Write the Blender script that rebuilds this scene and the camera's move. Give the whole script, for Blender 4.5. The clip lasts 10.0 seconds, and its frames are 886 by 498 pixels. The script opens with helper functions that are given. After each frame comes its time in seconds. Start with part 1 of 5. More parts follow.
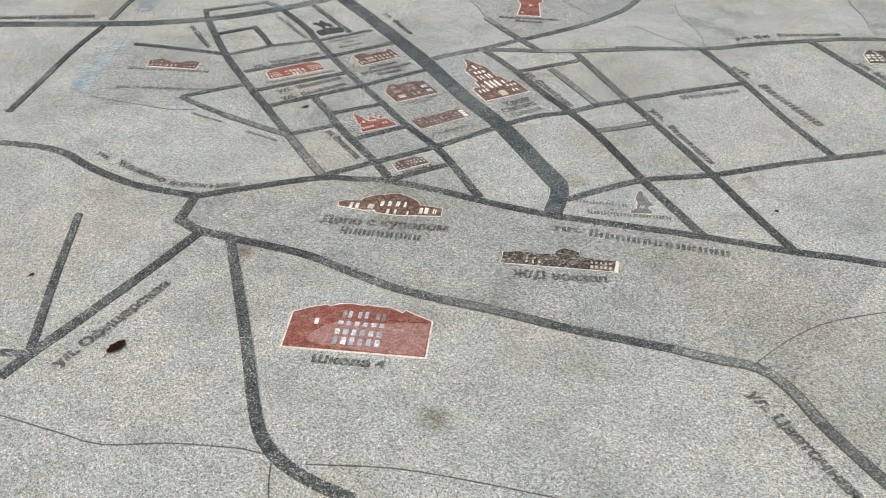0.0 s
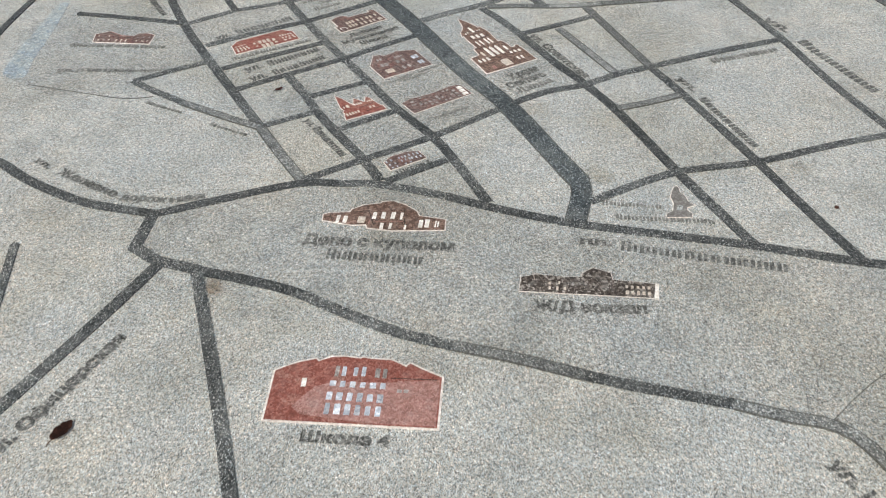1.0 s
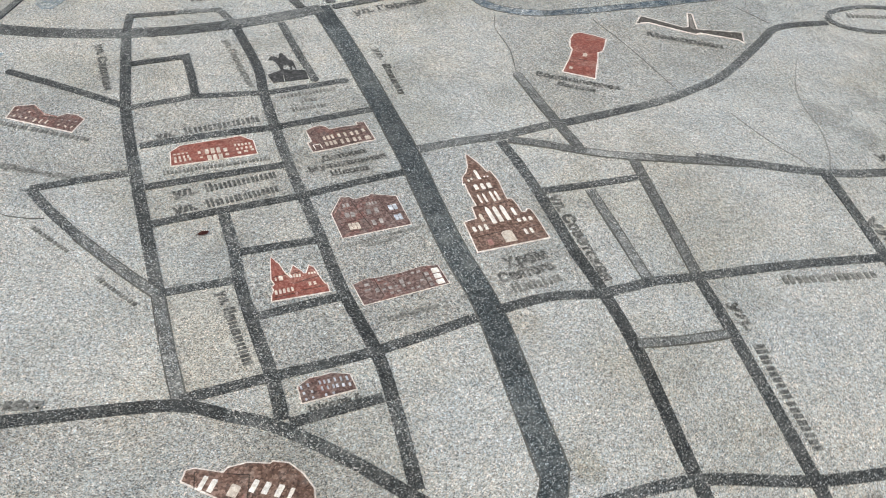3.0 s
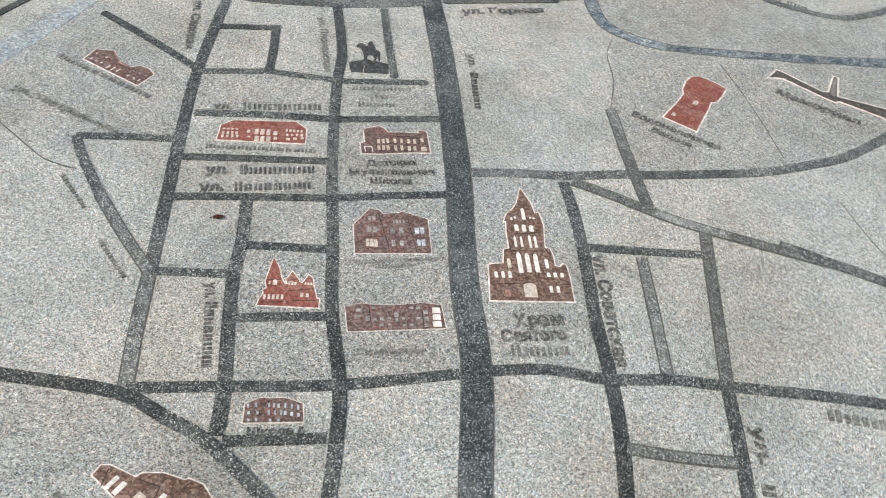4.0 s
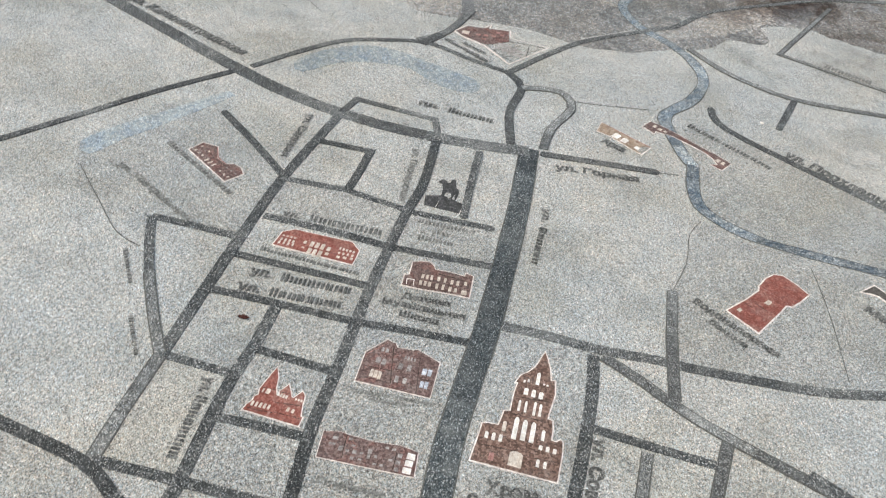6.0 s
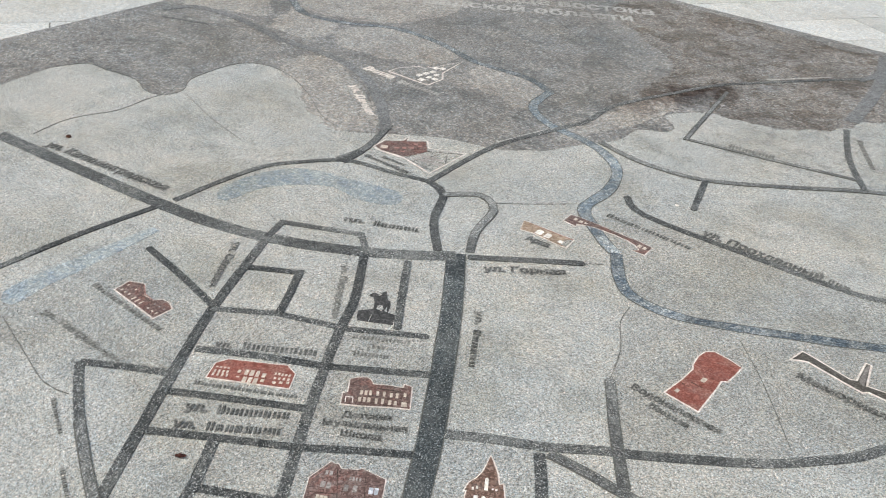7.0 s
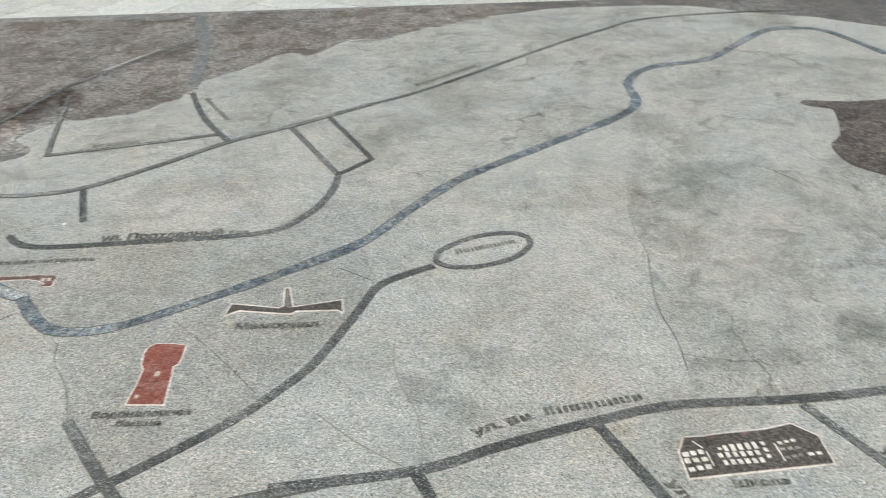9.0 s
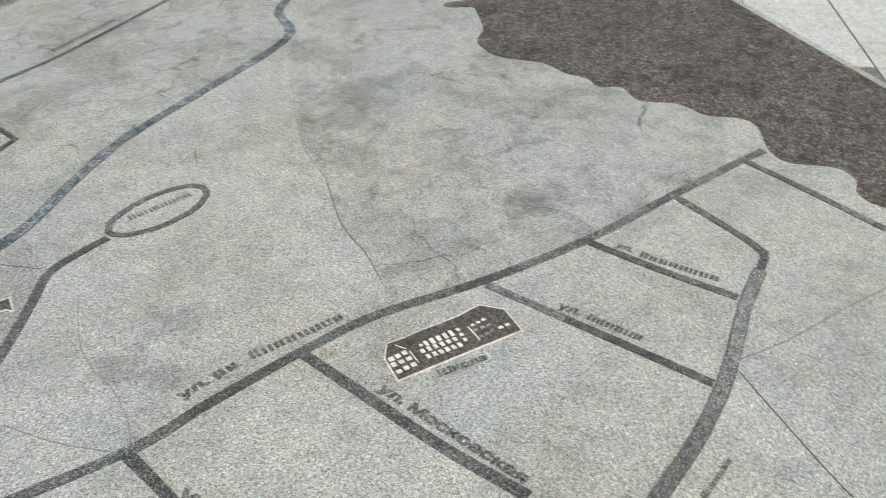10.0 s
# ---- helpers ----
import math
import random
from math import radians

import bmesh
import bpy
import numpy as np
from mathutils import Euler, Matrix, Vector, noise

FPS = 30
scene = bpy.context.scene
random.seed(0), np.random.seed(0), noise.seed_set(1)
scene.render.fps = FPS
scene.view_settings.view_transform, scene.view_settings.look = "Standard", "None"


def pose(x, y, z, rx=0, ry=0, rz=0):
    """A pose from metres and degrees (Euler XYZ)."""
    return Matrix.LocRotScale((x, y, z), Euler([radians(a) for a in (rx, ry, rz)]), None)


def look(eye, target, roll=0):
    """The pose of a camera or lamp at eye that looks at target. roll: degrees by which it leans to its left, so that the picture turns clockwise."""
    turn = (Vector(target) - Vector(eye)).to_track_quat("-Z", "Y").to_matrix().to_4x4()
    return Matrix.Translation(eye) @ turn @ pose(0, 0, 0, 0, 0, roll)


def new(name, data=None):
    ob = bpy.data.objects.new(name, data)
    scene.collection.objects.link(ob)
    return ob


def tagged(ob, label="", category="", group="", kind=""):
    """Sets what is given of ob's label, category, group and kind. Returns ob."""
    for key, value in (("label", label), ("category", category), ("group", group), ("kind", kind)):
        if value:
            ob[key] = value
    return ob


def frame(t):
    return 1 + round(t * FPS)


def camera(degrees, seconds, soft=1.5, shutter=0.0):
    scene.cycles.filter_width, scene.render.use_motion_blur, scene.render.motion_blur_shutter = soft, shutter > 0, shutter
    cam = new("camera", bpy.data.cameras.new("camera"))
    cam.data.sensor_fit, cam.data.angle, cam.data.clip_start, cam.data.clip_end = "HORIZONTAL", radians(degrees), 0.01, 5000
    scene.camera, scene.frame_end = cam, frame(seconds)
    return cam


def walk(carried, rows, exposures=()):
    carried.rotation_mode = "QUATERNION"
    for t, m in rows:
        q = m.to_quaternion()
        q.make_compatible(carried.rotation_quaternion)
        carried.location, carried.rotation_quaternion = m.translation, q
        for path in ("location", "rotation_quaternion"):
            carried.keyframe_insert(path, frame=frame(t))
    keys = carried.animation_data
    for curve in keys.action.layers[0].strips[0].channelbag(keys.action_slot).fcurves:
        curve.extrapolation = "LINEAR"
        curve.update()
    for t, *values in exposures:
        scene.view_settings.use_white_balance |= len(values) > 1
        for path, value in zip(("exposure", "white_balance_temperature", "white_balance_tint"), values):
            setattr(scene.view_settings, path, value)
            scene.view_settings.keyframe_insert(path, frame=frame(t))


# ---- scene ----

cam = camera(53.2, 10.0, soft=1.05, shutter=0.2)
EXPOSE, KELVIN, TINT = 0.2, 6600, 5
PATH = [
    (0, (0.08, 0.027, 1.459), (0.043, 1.663, 0.308), 0.9),
    (0.5, (0.024, 0.281, 1.449), (0.006, 1.844, 0.202), 0.1),
    (1, (0.025, 0.514, 1.435), (0.018, 2.037, 0.137), -0.6),
    (1.5, (0.084, 0.785, 1.442), (0.068, 2.294, 0.129), -0.4),
    (2, (0.105, 1.007, 1.442), (0.082, 2.517, 0.13), 0.4),
    (2.5, (0.136, 1.272, 1.455), (0.083, 2.772, 0.134), 2.4),
    (2.7, (0.165, 1.354, 1.45), (0.086, 2.851, 0.126), 3.5),
    (3.8, (0.475, 1.707, 1.472), (0.045, 3.071, 0.073), 7.5),
    (4, (0.505, 1.767, 1.468), (0.021, 3.106, 0.064), 8.1),
    (4.5, (0.59, 1.898, 1.483), (-0.024, 3.164, 0.062), 9.9),
    (5, (0.674, 1.962, 1.505), (-0.063, 3.159, 0.083), 10.8),
    (5.5, (0.751, 1.986, 1.532), (-0.099, 3.177, 0.169), 10.8),
    (5.7, (0.765, 1.991, 1.54), (-0.118, 3.208, 0.222), 10.3),
    (6.8, (0.834, 2.025, 1.566), (-0.129, 3.42, 0.505), 5.7),
    (7, (0.822, 2.018, 1.576), (-0.11, 3.451, 0.538), 5.0),
    (7.5, (0.824, 2.03, 1.6), (0.053, 3.588, 0.611), 3.2),
    (8, (0.853, 2.026, 1.619), (0.358, 3.703, 0.648), 2.0),
    (8.5, (0.903, 2.022, 1.628), (0.745, 3.754, 0.639), 0.5),
    (9, (0.973, 2.017, 1.622), (1.172, 3.721, 0.595), -0.5),
    (9.5, (1.04, 2.006, 1.607), (1.571, 3.597, 0.519), -1.2),
    (10, (1.095, 1.983, 1.596), (1.854, 3.428, 0.441), -2.1),
]
walk(cam, [(t, look(eye, target, roll)) for t, eye, target, roll in PATH], [(0, EXPOSE - 0.04, KELVIN + 80, TINT - 1), (0.5, EXPOSE - 0.08, KELVIN + 40, TINT - 1), (1.5, EXPOSE - 0.02, KELVIN, TINT - 1), (2.5, EXPOSE, KELVIN - 20, TINT), (4, EXPOSE + 0.05, KELVIN - 60, TINT), (5.5, EXPOSE + 0.05, KELVIN - 90, TINT), (7.5, EXPOSE, KELVIN, TINT - 1), (8.5, EXPOSE - 0.03, KELVIN + 40, TINT - 2.5), (10, EXPOSE - 0.03, KELVIN + 20, TINT - 3.5)])

# ---- world and sun ----
world = bpy.data.worlds.new("overcast_sky")
scene.world = world
world.use_nodes = True
wn = world.node_tree.nodes
sky = wn.new("ShaderNodeTexSky")
sky.sky_type, sky.sun_disc = "NISHITA", False
sky.sun_elevation, sky.sun_rotation = radians(52), radians(200)
sky.air_density, sky.dust_density, sky.ozone_density = 1.0, 5.0, 1.0
wn["Background"].inputs["Strength"].default_value = 0.13
world.node_tree.links.new(sky.outputs["Color"], wn["Background"].inputs["Color"])

sun = new("sun", bpy.data.lights.new("sun", "SUN"))
sun.data.energy, sun.data.angle, sun.data.color = 1.4, radians(45), (1.0, 0.96, 0.9)
sun.matrix_world = pose(0, 0, 6, 38, 0, -20)


# ---- materials ----
def shader(name, rough=0.55, spec=0.35):
    m = bpy.data.materials.new(name)
    m.use_nodes = True
    nt = m.node_tree
    b = nt.nodes["Principled BSDF"]
    b.inputs["Roughness"].default_value = rough
    b.inputs["Specular IOR Level"].default_value = spec
    return m, nt, b


def link(nt, a, b):
    nt.links.new(a, b)


def ramp(nt, source, stops, mode="LINEAR"):
    r = nt.nodes.new("ShaderNodeValToRGB")
    r.color_ramp.interpolation = mode
    el = r.color_ramp.elements
    while len(el) < len(stops):
        el.new(0.5)
    for e, (p, c) in zip(el, stops):
        e.position, e.color = p, (*c, 1)
    link(nt, source, r.inputs["Fac"])
    return r.outputs["Color"]


def noise_tex(nt, where, scale, detail=4, rough=0.55, distort=0.0):
    n = nt.nodes.new("ShaderNodeTexNoise")
    n.inputs["Scale"].default_value, n.inputs["Detail"].default_value = scale, detail
    n.inputs["Roughness"].default_value, n.inputs["Distortion"].default_value = rough, distort
    link(nt, where, n.inputs["Vector"])
    return n.outputs["Fac"]


def grey(v):
    return (v, v, v)


def mix(nt, kind, fac, a, b):
    n = nt.nodes.new("ShaderNodeMix")
    n.data_type, n.blend_type = "RGBA", kind
    n.clamp_factor = True
    for socket, value in ((n.inputs[0], fac), (n.inputs[6], a), (n.inputs[7], b)):
        if isinstance(value, (int, float)):
            socket.default_value = value
        elif isinstance(value, tuple):
            socket.default_value = (*value, 1)
        else:
            link(nt, value, socket)
    return n.outputs[2]


def granite(name, stops, grain=210.0, stain=0.25, stain_tint=(0.62, 0.6, 0.54), rough=0.68, spec=0.22, pale=0.0, spread=0.0, patch=None, bump=0.12, streak=0.0, blotch=0.0, stains=(), crack=0.0, hue=0.0, fleck=0.0, clot=0.4):
    """Speckled stone: crystals from cells, finer grit, broad stains, and a tone of its own for each piece."""
    m, nt, b = shader(name, rough, spec)
    geo = nt.nodes.new("ShaderNodeNewGeometry")
    where = geo.outputs["Position"]
    cells = nt.nodes.new("ShaderNodeTexVoronoi")
    cells.inputs["Scale"].default_value = grain
    wob = nt.nodes.new("ShaderNodeVectorMath")
    wob.operation = "ADD"
    tw = nt.nodes.new("ShaderNodeTexNoise")
    tw.inputs["Scale"].default_value = grain * 1.1
    sc = nt.nodes.new("ShaderNodeVectorMath")
    sc.operation = "SCALE"
    sc.inputs["Scale"].default_value = 0.9 / grain
    link(nt, where, tw.inputs["Vector"])
    link(nt, tw.outputs["Color"], sc.inputs[0])
    link(nt, where, wob.inputs[0])
    link(nt, sc.outputs[0], wob.inputs[1])
    link(nt, wob.outputs[0], cells.inputs["Vector"])
    sep = nt.nodes.new("ShaderNodeSeparateColor")
    link(nt, cells.outputs["Color"], sep.inputs[0])
    colour = ramp(nt, sep.outputs[0], stops)
    clump = noise_tex(nt, where, grain * 0.23, 4, 0.72)
    if hue:
        colour = mix(nt, "MULTIPLY", hue, colour, ramp(nt, sep.outputs[1], [(0.0, (0.86, 1.0, 1.12)), (0.35, (0.97, 1.0, 1.0)), (0.65, (1.02, 1.0, 0.98)), (1.0, (1.13, 0.99, 0.87))]))
        drift = noise_tex(nt, where, 1.6, 4, 0.55, 0.4)
        colour = mix(nt, "MULTIPLY", hue, colour, ramp(nt, drift, [(0.36, (0.97, 0.99, 1.015)), (0.5, grey(1.0)), (0.64, (1.03, 1.006, 0.98))]))
        cloud = noise_tex(nt, where, 8.0, 5, 0.6, 0.3)
        colour = mix(nt, "MULTIPLY", hue, colour, ramp(nt, cloud, [(0.34, (0.91, 0.925, 0.94)), (0.5, grey(1.0)), (0.66, (1.06, 1.045, 1.02))]))
    if fleck:
        dots = ramp(nt, noise_tex(nt, where, grain * 0.75, 2, 0.5), [(0.56, grey(0)), (0.64, grey(fleck))])
        colour = mix(nt, "MULTIPLY", dots, colour, (0.3, 0.31, 0.32))
    colour = mix(nt, "MULTIPLY", clot, colour, ramp(nt, clump, [(0.34, grey(0.5)), (0.5, grey(1.0)), (0.66, grey(1.42))]))
    grit = noise_tex(nt, where, grain * 2.3, 2, 0.7)
    colour = mix(nt, "MULTIPLY", 0.5, colour, ramp(nt, grit, [(0.3, grey(0.6)), (0.7, grey(1.35))]))
    if patch:
        big = noise_tex(nt, where, patch[0], 5, 0.62, 0.8)
        side = ramp(nt, big, [(patch[1] - 0.015, grey(0)), (patch[1] + 0.015, grey(1))])
        colour = mix(nt, "MULTIPLY", side, colour, patch[2])
        if len(patch) > 3:
            other = ramp(nt, noise_tex(nt, where, patch[0] * 2.7, 4, 0.6, 1.0), [(0.55, grey(0)), (0.58, grey(1))])
            colour = mix(nt, "MULTIPLY", other, colour, patch[3])
    broad = noise_tex(nt, where, 2.3, 6, 0.62, 0.3)
    colour = mix(nt, "MULTIPLY", stain, colour, ramp(nt, broad, [(0.36, stain_tint), (0.52, grey(1.0)), (0.7, grey(1.12))]))
    fine = noise_tex(nt, where, 13.0, 5, 0.65)
    colour = mix(nt, "MULTIPLY", stain * 0.8, colour, ramp(nt, fine, [(0.33, grey(0.66)), (0.52, grey(1.0))]))
    if blotch:
        spots = ramp(nt, noise_tex(nt, where, 5.5, 7, 0.7, 0.5), [(0.56, grey(0)), (0.72, grey(blotch))])
        colour = mix(nt, "MULTIPLY", spots, colour, (0.5, 0.5, 0.48))
        warm = ramp(nt, noise_tex(nt, where, 1.7, 5, 0.6, 0.4), [(0.55, grey(0)), (0.7, grey(0.5))])
        colour = mix(nt, "MULTIPLY", warm, colour, (1.0, 0.97, 0.9))
    if crack:
        bend = nt.nodes.new("ShaderNodeTexNoise")
        bend.inputs["Scale"].default_value, bend.inputs["Detail"].default_value = 3.0, 6
        link(nt, where, bend.inputs["Vector"])
        swing = nt.nodes.new("ShaderNodeVectorMath")
        swing.operation = "MULTIPLY_ADD"
        swing.inputs[1].default_value = (0.45, 0.45, 0.0)
        link(nt, bend.outputs["Color"], swing.inputs[0])
        link(nt, where, swing.inputs[2])
        net = nt.nodes.new("ShaderNodeTexVoronoi")
        net.feature = "DISTANCE_TO_EDGE"
        net.inputs["Scale"].default_value = 2.6
        link(nt, swing.outputs[0], net.inputs["Vector"])
        thin = ramp(nt, net.outputs["Distance"], [(0.004, grey(1)), (0.012, grey(0))])
        some = ramp(nt, noise_tex(nt, where, 1.9, 4, 0.6), [(0.48, grey(0)), (0.58, grey(crack))])
        colour = mix(nt, "MULTIPLY", mix(nt, "MULTIPLY", 1.0, thin, some), colour, (0.45, 0.45, 0.43))
        specks = ramp(nt, noise_tex(nt, where, 38.0, 5, 0.7), [(0.6, grey(0)), (0.7, grey(0.55 * crack))])
        colour = mix(nt, "MULTIPLY", specks, colour, (0.5, 0.51, 0.48))
    ragged = noise_tex(nt, where, 16.0, 6, 0.7) if stains else None
    for x, y, radius, tint in stains:
        away = nt.nodes.new("ShaderNodeVectorMath")
        away.operation = "DISTANCE"
        away.inputs[1].default_value = (x, y, 0)
        link(nt, where, away.inputs[0])
        off = nt.nodes.new("ShaderNodeMath")
        off.operation = "MULTIPLY_ADD"
        off.inputs[1].default_value, off.inputs[2].default_value = 2.4 * radius, -1.2 * radius
        link(nt, ragged, off.inputs[0])
        total = nt.nodes.new("ShaderNodeMath")
        total.operation = "ADD"
        link(nt, away.outputs["Value"], total.inputs[0])
        link(nt, off.outputs[0], total.inputs[1])
        reach = nt.nodes.new("ShaderNodeMapRange")
        reach.inputs["From Min"].default_value, reach.inputs["From Max"].default_value = radius, radius * 0.35
        link(nt, total.outputs[0], reach.inputs["Value"])
        colour = mix(nt, "MULTIPLY", reach.outputs[0], colour, tint)
    if streak:
        worn = ramp(nt, noise_tex(nt, where, 7.0, 6, 0.7, 0.6), [(0.5, grey(0)), (0.68, grey(1))])
        colour = mix(nt, "MIX", mix(nt, "MULTIPLY", 1.0, worn, grey(streak)), colour, (0.3, 0.31, 0.3))
    if pale:
        dust = ramp(nt, noise_tex(nt, where, 26.0, 6, 0.75), [(0.5, grey(0)), (0.75, grey(pale))])
        colour = mix(nt, "MIX", dust, colour, (0.42, 0.42, 0.4))
    if spread:
        info = nt.nodes.new("ShaderNodeObjectInfo")
        colour = mix(nt, "MULTIPLY", 1.0, colour, ramp(nt, info.outputs["Random"], [(0.0, grey(1 - spread)), (0.7, grey(1 + 0.3 * spread)), (1.0, grey(1 + 1.3 * spread))]))
    link(nt, colour, b.inputs["Base Color"])
    wear = ramp(nt, clump, [(0.3, grey(rough - 0.12)), (0.7, grey(min(1, rough + 0.14)))])
    link(nt, wear, b.inputs["Roughness"])
    rise = nt.nodes.new("ShaderNodeBump")
    rise.inputs["Strength"].default_value, rise.inputs["Distance"].default_value = bump, 0.002
    link(nt, grit, rise.inputs["Height"])
    link(nt, rise.outputs["Normal"], b.inputs["Normal"])
    return m


PALE = [(0.0, (0.09, 0.092, 0.09)), (0.13, (0.19, 0.193, 0.187)), (0.28, (0.385, 0.391, 0.374)), (0.6, (0.5, 0.507, 0.486)), (0.86, (0.61, 0.614, 0.592)), (1.0, (0.88, 0.88, 0.86))]
# stains of their own place and size: x, y, radius, tint
MARKS = [(0.03, 1.43, 0.055, (0.72, 0.68, 0.62)), (0.29, 2.85, 0.06, (0.95, 0.9, 0.84)), (0.448, 2.505, 0.05, (0.84, 0.8, 0.73)), (1.14, 3.96, 0.1, (0.74, 0.74, 0.73)), (1.33, 4.06, 0.12, (0.78, 0.78, 0.77)), (1.25, 3.86, 0.09, (0.8, 0.8, 0.79)), (1.02, 2.53, 0.04, (0.75, 0.74, 0.72)), (0.18, 2.9, 0.04, (0.88, 0.84, 0.78)), (-0.535, 2.06, 0.04, (0.6, 0.52, 0.45)), (1.645, 3.715, 0.035, (0.8, 0.76, 0.7))]
SMUDGES = [(2.53, 4.06, 0.13, (0.66, 0.66, 0.64)), (2.37, 5.15, 0.2, (0.72, 0.72, 0.7)), (2.14, 4.68, 0.16, (0.78, 0.78, 0.76)), (1.68, 6.5, 0.18, (0.76, 0.76, 0.75))]
WET = [(-0.45, 6.44, 0.14, (0.34, 0.28, 0.24)), (-0.48, 6.4, 0.07, (0.75, 0.7, 0.67)), (-0.54, 6.3, 0.16, (0.42, 0.35, 0.31)), (-0.62, 6.15, 0.17, (0.5, 0.44, 0.4)), (-0.69, 5.93, 0.18, (0.62, 0.57, 0.53)), (0.66, 7.45, 0.5, (0.68, 0.64, 0.62)), (1.5, 7.55, 0.45, (0.6, 0.56, 0.54)), (2.3, 7.75, 0.5, (0.58, 0.54, 0.52)), (3.2, 7.7, 0.6, (0.58, 0.54, 0.52)), (4.3, 7.4, 0.8, (0.58, 0.54, 0.52))]
MID = [(p, tuple(0.87 * v for v in c)) for p, c in PALE]
pale_granite = granite("pale_granite", PALE, 520, 0.45, blotch=0.35, stains=MARKS, hue=1.0, fleck=0.6, clot=0.75)
weathered_granite = granite("weathered_granite", [(p, tuple(0.93 * v for v in c)) for p, c in PALE], 500, 0.8, (0.68, 0.68, 0.65), blotch=0.9, stains=SMUDGES, crack=0.9, hue=1.0, fleck=0.5, clot=0.6)
mid_granite = granite("mid_granite", MID, 500, 0.45, blotch=0.25, stains=MARKS, hue=1.0, fleck=0.7, clot=0.85)
block_granite = granite("block_granite", [(p, tuple(0.84 * v for v in c)) for p, c in PALE], 480, 0.45, blotch=0.25, hue=1.0, fleck=0.9, clot=0.9)
warm_granite = granite("warm_granite", [(p, (0.95 * c[0], 0.925 * c[1], 0.88 * c[2])) for p, c in PALE], 520, 0.5, blotch=0.25, hue=0.8, fleck=0.5, clot=0.7)
street_granite = granite("street_granite", [(0.0, (0.012, 0.014, 0.0145)), (0.5, (0.036, 0.041, 0.0415)), (0.74, (0.094, 0.101, 0.1)), (0.9, (0.22, 0.227, 0.22)), (1.0, (0.62, 0.625, 0.61))], 470, 0.3, spread=0.3, pale=0.24, streak=0.16, rough=0.6, spec=0.3, hue=0.6)
teal_street = granite("avenue_granite", [(0.0, (0.011, 0.0145, 0.016)), (0.52, (0.034, 0.044, 0.047)), (0.77, (0.09, 0.106, 0.11)), (0.92, (0.21, 0.23, 0.232)), (1.0, (0.6, 0.62, 0.62))], 470, 0.25, spread=0.2, pale=0.24, streak=0.22, rough=0.58, spec=0.35, hue=0.5)
worn_granite = granite("worn_street_granite", [(0.0, (0.03, 0.033, 0.032)), (0.5, (0.1, 0.105, 0.102)), (0.8, (0.23, 0.24, 0.232)), (1.0, (0.6, 0.61, 0.6))], 450, 0.35, spread=0.32, pale=0.45, hue=0.6, streak=0.3, rough=0.55, spec=0.45)
outer_street = granite("outer_street_granite", [(0.0, (0.02, 0.022, 0.022)), (0.5, (0.062, 0.067, 0.066)), (0.76, (0.14, 0.148, 0.145)), (0.92, (0.27, 0.277, 0.27)), (1.0, (0.62, 0.625, 0.61))], 460, 0.35, spread=0.3, pale=0.32, streak=0.24, rough=0.6, spec=0.3, hue=0.6)
brown_street = granite("brown_street_granite", [(0.0, (0.085, 0.088, 0.091)), (0.5, (0.175, 0.181, 0.185)), (1.0, (0.36, 0.365, 0.365))], 300, 0.5, spread=0.15, pale=0.3, hue=0.5)
blue_granite = granite("blue_granite", [(0.0, (0.0688, 0.0827, 0.0946)), (0.4, (0.146, 0.174, 0.194)), (0.75, (0.258, 0.291, 0.305)), (1.0, (0.6, 0.63, 0.64))], 330, 0.3, spread=0.3, clot=0.6, hue=0.6, patch=(24.0, 0.52, (0.5, 0.575, 0.66)))
dim_blue = granite("dim_blue_granite", [(0.0, (0.1, 0.11, 0.12)), (0.4, (0.19, 0.208, 0.22)), (0.75, (0.28, 0.303, 0.312)), (1.0, (0.55, 0.59, 0.6))], 240, 0.4, spread=0.3, clot=0.8, hue=0.6, patch=(30.0, 0.52, (0.7, 0.75, 0.8)))
pale_blue = granite("pale_blue_granite", [(0.0, (0.12, 0.14, 0.157)), (0.4, (0.23, 0.265, 0.285)), (0.75, (0.34, 0.378, 0.392)), (1.0, (0.66, 0.7, 0.71))], 330, 0.3, spread=0.25, clot=0.7, hue=0.6, patch=(26.0, 0.52, (0.62, 0.69, 0.77)))
lake_granite = granite("lake_granite", [(0.0, (0.196, 0.22, 0.242)), (0.4, (0.323, 0.365, 0.378)), (0.75, (0.421, 0.465, 0.47)), (1.0, (0.72, 0.76, 0.76))], 330, 0.35, spread=0.12, clot=0.7, hue=0.7, patch=(14.0, 0.55, (0.82, 0.86, 0.92), (0.85, 0.89, 0.95)))
brown_granite = granite("brown_granite", [(0.0, (0.115, 0.112, 0.107)), (0.35, (0.225, 0.219, 0.208)), (0.75, (0.305, 0.298, 0.285)), (1.0, (0.56, 0.55, 0.53))], 190, 0.55, (0.66, 0.64, 0.62), clot=0.85, hue=0.9, fleck=0.5, patch=(3.0, 0.55, (0.78, 0.79, 0.79), (0.9, 0.9, 0.9)), blotch=0.6, stains=WET, rough=0.55, spec=0.4)
tan_granite = granite("tan_brown_granite", [(0.0, (0.17, 0.16, 0.148)), (0.35, (0.33, 0.313, 0.29)), (0.75, (0.43, 0.41, 0.382)), (1.0, (0.64, 0.62, 0.58))], 190, 0.55, (0.66, 0.62, 0.58), clot=0.85, hue=0.9, fleck=0.5, blotch=0.8, stains=WET, rough=0.55, spec=0.4)

